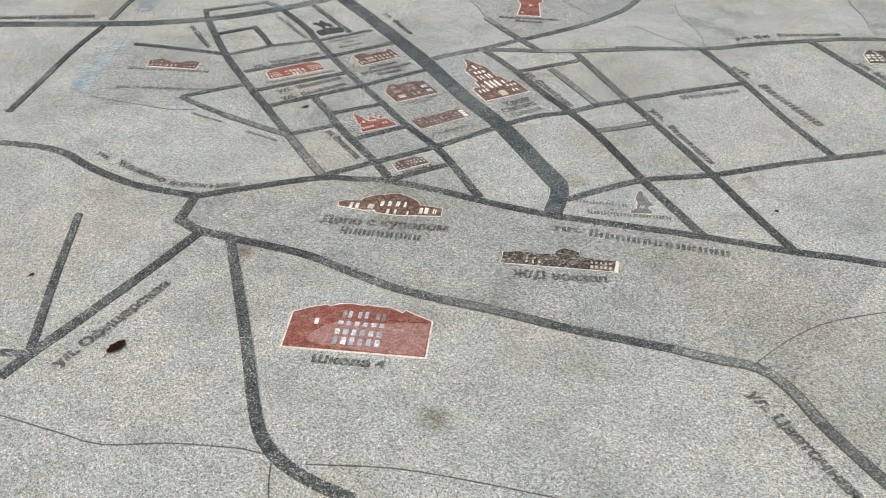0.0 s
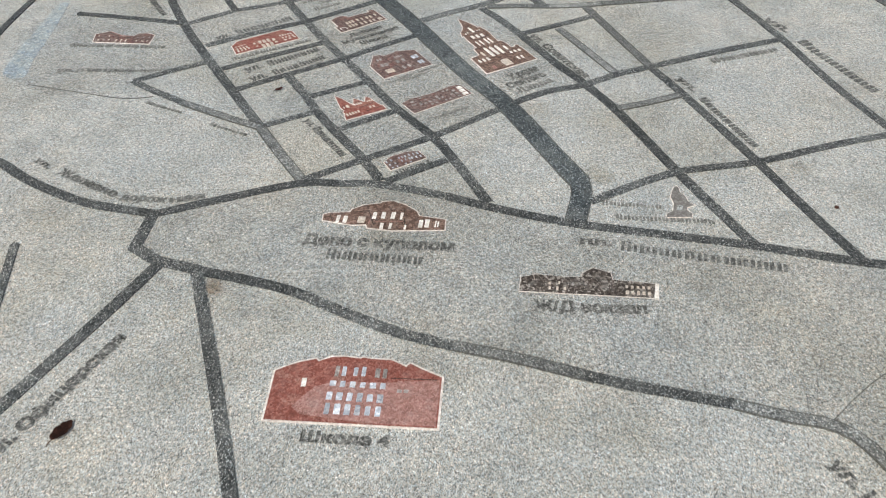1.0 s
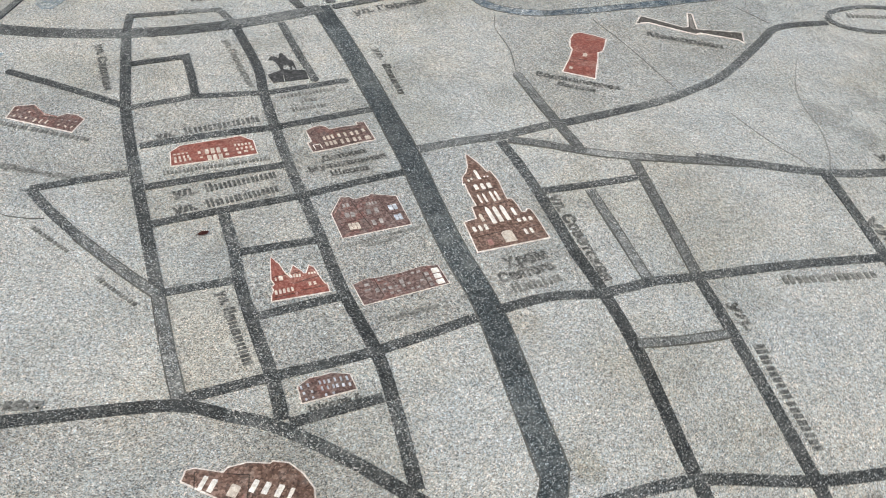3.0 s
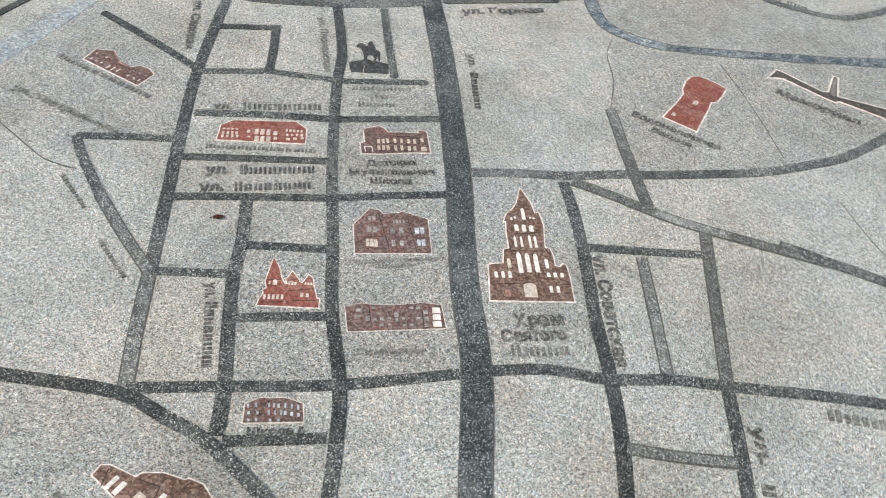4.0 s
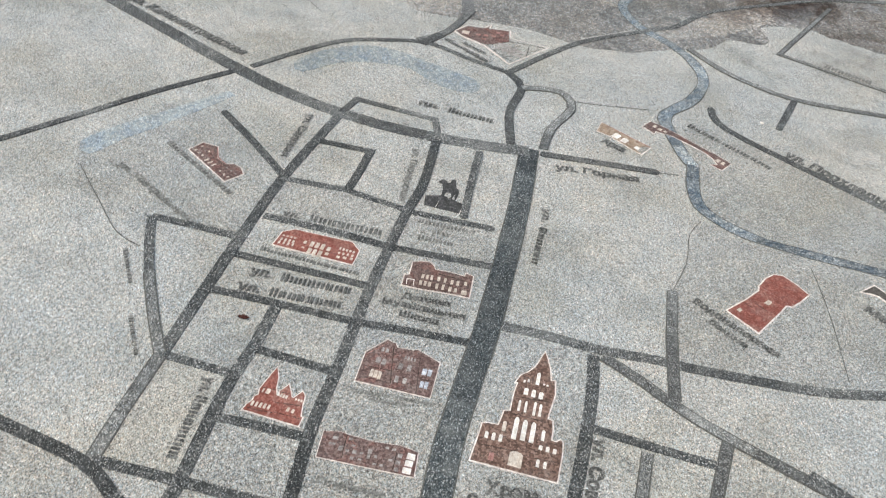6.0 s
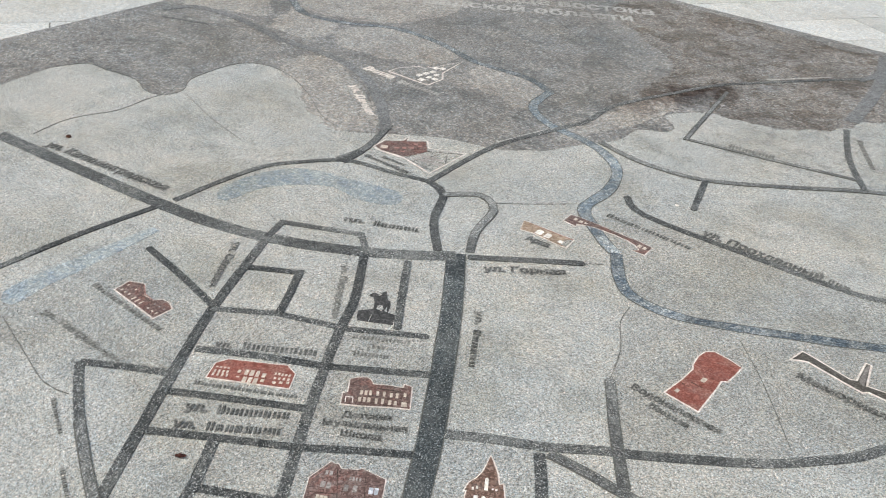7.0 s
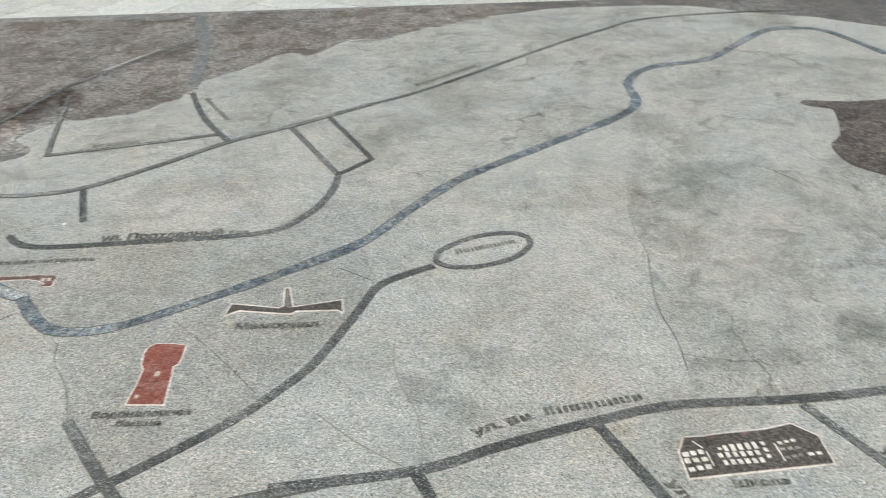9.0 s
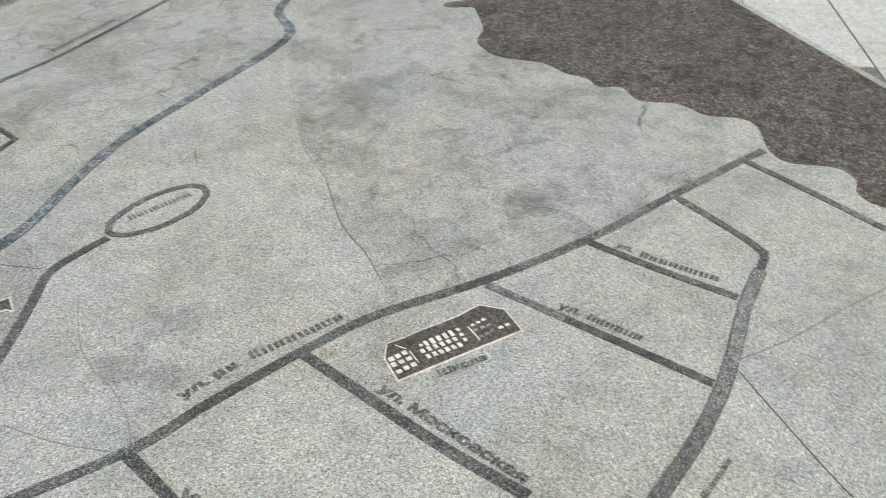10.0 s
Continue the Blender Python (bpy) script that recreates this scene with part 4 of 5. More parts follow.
road([(-3.205, 5.149), (-3.01, 5.221), (-2.797, 5.315)], 0.0176, worn=2)
road([(-3.415, 6.78), (-3.14, 6.997), (-2.828, 7.25)], 0.0176, worn=4)
road([(4.065, 6.351), (4.137, 6.121), (4.172, 5.859)], 0.0229, worn=4)
road([(1.25, 4.63), (1.268, 4.685), (1.369, 4.757), (1.481, 4.788), (1.578, 4.774), (1.606, 4.71), (1.547, 4.627), (1.465, 4.588), (1.385, 4.57), (1.29, 4.585), (1.25, 4.63)], 0.0220, worn=4)

# ---- buildings and monuments in cut stone ----
plaque('building_inlay', 'red stone school with pale blue windows', -0.351, 1.664, -4.3, 0.356, [(0, 0), (-0.01, 0.37), (0.07, 0.42), (0.13, 0.45), (0.22, 0.48), (0.24, 0.46), (0.31, 0.5), (0.39, 0.51), (0.49, 0.5), (0.51, 0.51), (0.56, 0.5), (0.68, 0.5), (0.78, 0.45), (0.8, 0.48), (0.87, 0.44), (1, 0.38), (1, 0)], 'red', [(0.355, 0.291, 0.655, 0.288, 6, 0.034, 0.044), (0.349, 0.195, 0.65, 0.192, 6, 0.034, 0.062), (0.351, 0.1, 0.649, 0.097, 6, 0.034, 0.075), (0.408, 0.391, 0.408, 0.391, 1, 0.027, 0.073), (0.366, 0.388, 0.366, 0.388, 1, 0.024, 0.075, 'dull'), (0.478, 0.391, 0.526, 0.395, 2, 0.027, 0.073), (0.611, 0.389, 0.656, 0.387, 2, 0.027, 0.073, 'dull'), (0.181, 0.29, 0.181, 0.29, 1, 0.034, 0.069, 'white'), (0.757, 0.255, 0.796, 0.258, 2, 0.027, 0.025, 'dull'), (0.754, 0.325, 0.793, 0.328, 2, 0.027, 0.017, 'rose')], 'blue', 0.0045, panels=[('rose', [(0.14, 0.1), (0.18, 0.16), (0.25, 0.26), (0.35, 0.3), (0.7, 0.32), (0.99, 0.36), (0.99, 0.01), (0.57, 0.01), (0.2, 0.05)])], lines=[('shade', [(0.695, 0.354), (0.975, 0.357)], 0.002)])
plaque('building_inlay', 'brown stone domed depot with white windows', -0.295, 2.315, -7.9, 0.319, [(0.0, 0.0), (-0.01, 0.07), (0.03, 0.1), (0.2, 0.13), (0.21, 0.17), (0.3, 0.24), (0.43, 0.28), (0.44, 0.3), (0.53, 0.32), (0.64, 0.28), (0.74, 0.21), (0.77, 0.15), (0.99, 0.13), (1.0, -0.0), (0.72, -0.04), (0.58, -0.06), (0.38, -0.05), (0.36, -0.01), (0.25, -0.03)], 'brown', [(0.12, 0.03, 0.18, 0.03, 2, 0.031, 0.091), (0.31, 0.04, 0.31, 0.04, 1, 0.055, 0.088, 'cream'), (0.41, 0.11, 0.41, 0.11, 1, 0.031, 0.085), (0.48, 0.12, 0.56, 0.13, 2, 0.037, 0.085), (0.63, 0.13, 0.63, 0.13, 1, 0.024, 0.082), (0.49, -0.02, 0.56, -0.01, 2, 0.025, 0.07), (0.68, -0.01, 0.68, -0.01, 1, 0.018, 0.058), (0.8, 0.05, 0.85, 0.06, 2, 0.037, 0.098), (0.92, 0.06, 0.94, 0.06, 2, 0.012, 0.077), (0.38, 0.02, 0.38, 0.02, 1, 0.009, 0.048, 'rose')], 'white', 0.0032, lines=[('shade', [(0.35, 0.17), (0.42, -0.01)], 0.002), ('shade', [(0.22, 0.13), (0.35, 0.17)], 0.0018), ('shade', [(0.66, 0.1), (0.67, 0.02)], 0.002), ('rose', [(0.43, 0.03), (0.65, 0.06)], 0.002), ('shade', [(0.04, 0.08), (0.09, -0.02)], 0.002)])
plaque('building_inlay', 'long dark brown stone railway station with white windows', 0.197, 2.041, -5.7, 0.325, [(0.0, 0.0), (0.01, 0.15), (0.12, 0.19), (0.35, 0.18), (0.46, 0.19), (0.46, 0.23), (0.54, 0.3), (0.67, 0.25), (0.68, 0.18), (1.01, 0.16), (1.0, 0.0), (0.96, 0.01)], 'speckle', [(0.22, 0.1, 0.29, 0.11, 2, 0.015, 0.028), (0.22, 0.05, 0.33, 0.05, 3, 0.018, 0.031), (0.39, 0.11, 0.44, 0.11, 2, 0.018, 0.028, 'dull'), (0.78, 0.11, 0.94, 0.11, 5, 0.018, 0.028), (0.78, 0.05, 0.94, 0.05, 5, 0.021, 0.037), (0.07, 0.06, 0.07, 0.06, 1, 0.015, 0.04, 'dull'), (0.83, 0.16, 0.9, 0.16, 2, 0.015, 0.016, 'dull')], 'cream', 0.0016, panels=[('white', [(0.99, 0.16), (1.01, 0.16), (1.0, 0.0), (0.97, 0.01)])], lines=[('shade', [(0.02, 0.11), (0.45, 0.14)], 0.0016), ('shade', [(0.36, 0.05), (0.71, 0.04)], 0.002), ('shade', [(0.52, 0.18), (0.52, 0.01)], 0.0016), ('shade', [(0.65, 0.18), (0.66, 0.01)], 0.0016), ('cream', [(0.1, 0.18), (0.11, 0.13)], 0.0014)])
plaque('building_inlay', 'red stone church with a pointed spire', -0.273, 2.800, 27.1, 0.131, [(0.0, 0.0), (0.02, 0.12), (0.08, 0.26), (0.06, 0.33), (0.12, 0.39), (0.08, 0.53), (0.1, 0.68), (0.16, 1.1), (0.27, 0.88), (0.33, 0.64), (0.4, 0.49), (0.46, 0.49), (0.42, 0.59), (0.51, 0.79), (0.62, 0.62), (0.65, 0.55), (0.7, 0.53), (0.79, 0.73), (0.86, 0.65), (0.89, 0.47), (0.96, 0.2), (1.0, 0.19), (1.0, 0.0)], 'red', [(0.1, 0.18, 0.39, 0.2, 5, 0.041, 0.109, 'cream'), (0.24, 0.52, 0.24, 0.52, 1, 0.072, 0.119, 'cream'), (0.15, 0.51, 0.15, 0.51, 1, 0.031, 0.078, 'cream'), (0.48, 0.52, 0.58, 0.51, 3, 0.037, 0.078, 'cream'), (0.75, 0.52, 0.85, 0.52, 3, 0.031, 0.051, 'cream'), (0.71, 0.26, 0.8, 0.26, 2, 0.048, 0.089, 'cream'), (0.44, 0.07, 0.44, 0.07, 1, 0.041, 0.109, 'rose'), (0.53, 0.41, 0.57, 0.42, 2, 0.02, 0.037, 'rose')], 'cream', 0.0028, arched=True, lines=[('shade', [(0.09, 0.57), (0.34, 0.59)], 0.0016), ('shade', [(0.06, 0.06), (0.49, 0.1)], 0.0014), ('shade', [(0.44, 0.33), (0.91, 0.42)], 0.0014), ('shade', [(0.52, 0.13), (0.97, 0.15)], 0.0014), ('shade', [(0.44, 0.58), (0.61, 0.61)], 0.0014), ('cream', [(0.34, 0.65), (0.4, 0.5)], 0.002)])
plaque('building_inlay', 'maroon stone school building with pale windows', -0.171, 3.046, 30.9, 0.179, [(0.0, 0.0), (0.0, 0.54), (0.23, 0.86), (0.28, 0.83), (0.34, 0.83), (0.39, 0.75), (0.62, 0.77), (0.66, 0.8), (1.0, 0.65), (1.0, 0.0)], 'maroon', [(0.21, 0.65, 0.27, 0.65, 2, 0.043, 0.078, 'dull'), (0.2, 0.44, 0.28, 0.43, 2, 0.066, 0.106, 'dull'), (0.17, 0.19, 0.28, 0.18, 3, 0.046, 0.134, 'cream'), (0.54, 0.6, 0.67, 0.59, 4, 0.023, 0.063, 'dull'), (0.51, 0.42, 0.63, 0.42, 2, 0.056, 0.114, 'dull'), (0.51, 0.18, 0.62, 0.18, 2, 0.054, 0.103, 'dull'), (0.84, 0.42, 0.91, 0.42, 2, 0.054, 0.119, 'blue'), (0.85, 0.19, 0.91, 0.19, 2, 0.051, 0.119, 'blue')], 'dull', 0.0022, lines=[('shade', [(0.06, 0.29), (0.4, 0.3)], 0.0018), ('shade', [(0.34, 0.73), (0.45, 0.08)], 0.0018), ('shade', [(0.09, 0.09), (0.41, 0.08)], 0.0014), ('shade', [(0.73, 0.65), (0.81, 0.01)], 0.0016), ('shade', [(0.8, 0.28), (0.99, 0.29)], 0.0016), ('rose', [(0.02, 0.5), (0.24, 0.8)], 0.0016)])
plaque('building_inlay', 'long maroon stone school building with pale windows', -0.068, 2.834, 32.9, 0.212, [(0, 0), (-0.01, 0.33), (0.16, 0.37), (0.25, 0.35), (0.52, 0.33), (0.81, 0.35), (0.99, 0.31), (1, 0)], 'maroon', [(0.128, 0.277, 0.128, 0.277, 1, 0.051, 0.042), (0.111, 0.198, 0.111, 0.198, 1, 0.062, 0.027), (0.211, 0.161, 0.211, 0.161, 1, 0.045, 0.06), (0.284, 0.3, 0.284, 0.3, 1, 0.039, 0.027), (0.282, 0.149, 0.282, 0.149, 1, 0.039, 0.033), (0.356, 0.152, 0.356, 0.152, 1, 0.039, 0.04), (0.347, 0.068, 0.347, 0.068, 1, 0.039, 0.027), (0.428, 0.072, 0.428, 0.072, 1, 0.034, 0.02), (0.331, 0.225, 0.331, 0.225, 1, 0.039, 0.02), (0.431, 0.154, 0.431, 0.154, 1, 0.034, 0.027), (0.51, 0.198, 0.51, 0.198, 1, 0.045, 0.053), (0.507, 0.133, 0.507, 0.133, 1, 0.039, 0.053), (0.579, 0.148, 0.579, 0.148, 1, 0.034, 0.033), (0.586, 0.054, 0.654, 0.055, 2, 0.039, 0.027), (0.673, 0.285, 0.742, 0.279, 2, 0.039, 0.027), (0.734, 0.144, 0.734, 0.144, 1, 0.039, 0.02), (0.816, 0.22, 0.81, 0.044, 3, 0.045, 0.047), (0.929, 0.237, 0.917, 0.054, 3, 0.09, 0.074, 'white')], 'dull', 0.0015, lines=[('shade', [(0.236, 0.348), (0.238, 0.212), (0.248, 0.053)], 0.0018), ('shade', [(0.778, 0.256), (0.777, 0.037)], 0.0018)])
plaque('building_inlay', 'small maroon stone school with pale blue windows', -0.128, 2.537, 30.8, 0.115, [(0, 0), (0.02, 0.37), (0.26, 0.5), (0.46, 0.48), (0.67, 0.49), (0.98, 0.36), (1, 0)], 'maroon', [(0.067, 0.334, 0.197, 0.347, 2, 0.037, 0.086), (0.084, 0.192, 0.232, 0.185, 2, 0.037, 0.061), (0.089, 0.048, 0.214, 0.054, 2, 0.037, 0.052), (0.414, 0.339, 0.576, 0.323, 3, 0.037, 0.086), (0.419, 0.195, 0.624, 0.183, 3, 0.037, 0.086), (0.446, 0.037, 0.586, 0.034, 2, 0.046, 0.052), (0.69, 0.326, 0.908, 0.287, 3, 0.037, 0.098), (0.69, 0.175, 0.916, 0.131, 3, 0.046, 0.078)], 'blue', 0.002)
plaque('building_inlay', 'long red stone building with cream border', -0.679, 3.22, 28.6, 0.226, [(0, 0), (0.02, 0.27), (0.14, 0.37), (0.87, 0.4), (1, 0.27), (1, 0)], 'red', [(0.057, 0.206, 0.204, 0.207, 4, 0.026, 0.025), (0.06, 0.129, 0.209, 0.133, 4, 0.026, 0.05), (0.056, 0.065, 0.223, 0.075, 4, 0.026, 0.05), (0.344, 0.176, 0.344, 0.176, 1, 0.039, 0.05), (0.433, 0.173, 0.57, 0.174, 3, 0.045, 0.1), (0.446, 0.04, 0.577, 0.039, 3, 0.045, 0.1), (0.649, 0.161, 0.649, 0.161, 1, 0.045, 0.069), (0.354, 0.075, 0.354, 0.075, 1, 0.039, 0.025), (0.657, 0.066, 0.657, 0.066, 1, 0.045, 0.05), (0.778, 0.222, 0.948, 0.22, 5, 0.026, 0.04), (0.789, 0.14, 0.954, 0.146, 4, 0.026, 0.04), (0.8, 0.059, 0.961, 0.087, 3, 0.039, 0.04)], 'cream', 0.003)
plaque('building_inlay', 'maroon stone music school with white windows', -0.336, 3.373, 33.5, 0.181, [(0, 0), (-0, 0.23), (0.07, 0.26), (0.07, 0.56), (0.19, 0.61), (0.31, 0.63), (0.38, 0.57), (0.42, 0.48), (0.67, 0.48), (0.88, 0.45), (0.89, 0.53), (0.94, 0.51), (1, 0.49), (1, 0), (0.71, 0.01), (0.3, -0.01)], 'maroon', [(0.267, 0.273, 0.402, 0.277, 3, 0.041, 0.099), (0.509, 0.279, 0.606, 0.274, 2, 0.041, 0.099), (0.711, 0.264, 0.796, 0.261, 2, 0.041, 0.099), (0.913, 0.289, 0.913, 0.289, 1, 0.041, 0.074), (0.258, 0.12, 0.393, 0.124, 3, 0.041, 0.099), (0.503, 0.11, 0.595, 0.109, 2, 0.041, 0.125), (0.701, 0.099, 0.785, 0.096, 2, 0.041, 0.099), (0.912, 0.078, 0.912, 0.078, 1, 0.074, 0.099)], 'cream', 0.003, lines=[('white', [(0.057, 0.035), (0.049, 0.153), (0.156, 0.155), (0.161, 0.033)], 0.0025), ('shade', [(0.49, 0.39), (0.867, 0.359)], 0.003)])
plaque('building_inlay', 'tall brown stone church with stepped gable and white windows', 0.162, 3.074, 29.5, 0.193, [(0, 0), (0.03, 0.37), (0.04, 0.57), (0.11, 0.59), (0.23, 0.6), (0.26, 0.84), (0.33, 0.86), (0.33, 1.15), (0.35, 1.36), (0.32, 1.35), (0.37, 1.49), (0.46, 1.58), (0.53, 1.7), (0.61, 1.99), (0.64, 1.92), (0.71, 1.71), (0.74, 1.51), (0.79, 1.53), (0.82, 1.29), (0.78, 0.95), (0.78, 0.88), (0.84, 0.87), (0.86, 0.74), (0.86, 0.57), (0.93, 0.56), (0.97, 0.61), (1, 0.58), (1.01, 0.39), (1, 0)], 'brown', [(0.585, 1.497, 0.585, 1.497, 1, 0.051, 0.209), (0.422, 1.398, 0.472, 1.424, 2, 0.025, 0.046), (0.669, 1.425, 0.713, 1.418, 2, 0.025, 0.029), (0.467, 1.236, 0.656, 1.224, 3, 0.057, 0.117), (0.419, 0.983, 0.498, 0.986, 2, 0.032, 0.197), (0.607, 0.99, 0.677, 0.986, 2, 0.032, 0.209), (0.428, 0.621, 0.635, 0.617, 3, 0.063, 0.337), (0.295, 0.607, 0.295, 0.607, 1, 0.044, 0.147, 'cream'), (0.762, 0.611, 0.762, 0.611, 1, 0.038, 0.161), (0.114, 0.412, 0.281, 0.413, 3, 0.044, 0.104), (0.757, 0.423, 0.922, 0.419, 3, 0.044, 0.073), (0.498, 0.165, 0.498, 0.165, 1, 0.165, 0.212, 'cream'), (0.222, 0.119, 0.222, 0.119, 1, 0.057, 0.11, 'rose'), (0.754, 0.187, 0.838, 0.187, 2, 0.038, 0.103)], 'white', 0.0034, arched=True, lines=[('shade', [(0.338, 1.113), (0.771, 1.153)], 0.0018), ('shade', [(0.263, 0.833), (0.773, 0.819)], 0.0018), ('shade', [(0.073, 0.256), (0.448, 0.276)], 0.0018), ('shade', [(0.714, 0.251), (0.998, 0.269)], 0.0018)])
plaque('building_inlay', 'low faded maroon stone building with pale windows', -1.194, 3.318, -5.5, 0.199, [(0.0, 0.0), (-0.05, 0.27), (0.16, 0.4), (0.43, 0.23), (0.62, 0.24), (0.71, 0.36), (0.85, 0.38), (0.99, 0.32), (1.0, 0.0)], 'maroon', [(0.03, 0.21, 0.21, 0.22, 2, 0.027, 0.036), (0.07, 0.07, 0.25, 0.08, 3, 0.027, 0.041), (0.03, 0.05, 0.17, 0.08, 2, 0.022, 0.027, 'dull'), (0.39, 0.07, 0.56, 0.09, 3, 0.023, 0.09), (0.73, 0.21, 0.93, 0.23, 3, 0.022, 0.027, 'dull'), (0.75, 0.08, 0.94, 0.1, 3, 0.022, 0.031), (0.87, 0.07, 0.94, 0.08, 2, 0.018, 0.027)], 'cream', 0.0035, lines=[('rose', [(0.19, 0.38), (0.42, 0.25), (0.62, 0.25)], 0.003), ('shade', [(0.39, 0.18), (0.74, 0.22)], 0.002)])
plaque('building_inlay', 'red stone water tower with cream border', 0.317, 3.991, -7.8, 0.103, [(0.0, 0.0), (0.04, 0.86), (0.02, 1.5), (-0.09, 1.68), (-0.18, 2.15), (-0.14, 2.51), (0.03, 2.68), (0.5, 2.68), (0.91, 2.6), (0.94, 2.14), (0.93, 1.75), (0.8, 1.62), (0.87, 1.2), (0.96, 0.32), (1.0, 0.0)], 'red', [(0.46, 1.28, 0.46, 1.28, 1, 0.137, 0.211, 'cream'), (0.18, 0.31, 0.18, 0.31, 1, 0.104, 0.164, 'cream'), (0.79, 0.56, 0.79, 0.56, 1, 0.051, 0.101, 'rose'), (0.9, 1.8, 0.9, 1.8, 1, 0.05, 0.091, 'rose')], 'cream', 0.0045, arched=True, lines=[('shade', [(0.27, 0.92), (0.62, 0.94)], 0.002), ('shade', [(0.07, 0.68), (0.32, 0.7)], 0.0016), ('rose', [(-0.04, 1.67), (0.82, 1.73)], 0.0018)])
plaque('building_inlay', 'dark grey-brown stone school with white windows and border', 1.761, 3.525, 0.5, 0.378, [(0.02, 0.24), (0.1, 0.37), (0.24, 0.36), (0.31, 0.37), (0.51, 0.37), (0.56, 0.37), (0.69, 0.37), (0.89, 0.4), (1.02, 0.26), (1.0, 0.0), (0.0, 0.0)], 'grey', [(0.05, 0.21, 0.16, 0.22, 3, 0.04, 0.042), (0.04, 0.15, 0.16, 0.15, 3, 0.04, 0.042), (0.04, 0.07, 0.16, 0.08, 3, 0.04, 0.04), (0.34, 0.23, 0.55, 0.23, 5, 0.029, 0.063, 'white'), (0.28, 0.17, 0.54, 0.16, 6, 0.029, 0.045, 'white'), (0.29, 0.1, 0.54, 0.09, 6, 0.029, 0.045, 'white'), (0.61, 0.24, 0.6, 0.12, 3, 0.029, 0.037), (0.73, 0.23, 0.83, 0.24, 3, 0.032, 0.024), (0.72, 0.17, 0.83, 0.17, 3, 0.032, 0.024, 'dull'), (0.72, 0.09, 0.82, 0.1, 3, 0.032, 0.024, 'dull'), (0.89, 0.1, 0.95, 0.1, 2, 0.037, 0.024), (0.3, 0.23, 0.3, 0.23, 1, 0.026, 0.024, 'white')], 'white', 0.005, panels=[('maroon', [(0.24, 0.35), (0.31, 0.37), (0.32, 0.34), (0.26, 0.33)]), ('maroon', [(0.09, 0.34), (0.11, 0.37), (0.14, 0.35), (0.11, 0.33)]), ('maroon', [(0.51, 0.37), (0.56, 0.37), (0.56, 0.34), (0.51, 0.34)])], lines=[('white', [(0.69, 0.23), (0.69, 0.06)], 0.004), ('white', [(0.2, 0.22), (0.2, 0.08)], 0.003), ('white', [(0.14, 0.33), (0.19, 0.25)], 0.003)])
plaque('building_inlay', 'ruined maroon stone castle with white border', -1.285, 4.664, 33.2, 0.378, [(0.0, 0.0), (0.11, 0.19), (0.31, 0.22), (0.36, 0.33), (0.34, 0.22), (0.57, 0.25), (0.59, 0.06), (1.0, -0.0), (0.64, -0.53), (0.35, -0.21), (0.09, -0.08)], 'mid', [(0.11, 0.01, 0.11, 0.01, 1, 0.07, 0.073, 'cream'), (0.25, 0.01, 0.41, 0.04, 3, 0.056, 0.046, 'rose'), (0.32, -0.07, 0.4, 0.05, 2, 0.052, 0.037, 'rose'), (0.45, 0.14, 0.5, 0.1, 2, 0.045, 0.043, 'rose'), (0.52, -0.13, 0.74, -0.23, 4, 0.089, 0.065, 'dull'), (0.57, -0.25, 0.71, -0.32, 3, 0.089, 0.062, 'dull'), (0.49, -0.23, 0.49, -0.23, 1, 0.062, 0.055, 'dull')], 'dull', 0.006, panels=[('maroon', [(0.01, 0.01), (0.11, 0.17), (0.31, 0.2), (0.35, 0.29), (0.34, 0.2), (0.56, 0.24), (0.59, -0.02), (0.46, -0.13), (0.34, -0.2), (0.09, -0.08)])], lines=[('shade', [(0.36, -0.21), (0.6, -0.02), (0.98, -0.02)], 0.003), ('grey', [(0.45, -0.3), (0.73, -0.07)], 0.003), ('grey', [(0.56, -0.43), (0.9, -0.12)], 0.003), ('grey', [(0.81, -0.06), (0.8, -0.3)], 0.003), ('grey', [(0.41, -0.26), (0.66, -0.48)], 0.003)])
plaque('building_inlay', 'white outlined villa in the brown granite', -1.796, 5.409, -1.9, 0.244, [(0, 0), (0.01, 0.3), (0.23, 0.68), (0.39, 0.67), (0.52, 0.99), (0.66, 1.62), (0.78, 0.76), (1, 0.47), (1, 0)], 'field', [(0.552, 0.297, 0.626, 0.643, 3, 0.11, 0.141), (0.742, 0.119, 0.789, 0.559, 3, 0.11, 0.132), (0.914, 0.251, 0.912, 0.448, 1, 0.11, 0.118), (0.533, 0.87, 0.645, 0.956, 2, 0.11, 0.128)], 'white', 0.008)
plaque('building_inlay', 'tan stone arcade with three white openings', -0.464, 4.494, 0.0, 0.189, [(0.0, 0.0), (-0.12, 0.34), (0.97, 0.35), (1.0, 0.0), (0.83, -0.01), (0.26, 0.05)], 'tan', [(0.34, 0.15, 0.34, 0.15, 1, 0.132, 0.169), (0.53, 0.14, 0.53, 0.14, 1, 0.127, 0.169), (0.82, 0.11, 0.82, 0.11, 1, 0.09, 0.106)], 'white', 0.002, arched=True, panels=[('mid', [(0.85, 0.2), (0.96, 0.33), (0.98, 0.02), (0.87, 0.02)])], lines=[('rose', [(0.15, 0.32), (0.97, 0.33)], 0.003), ('white', [(0.98, 0.34), (1.0, 0.0)], 0.005)])
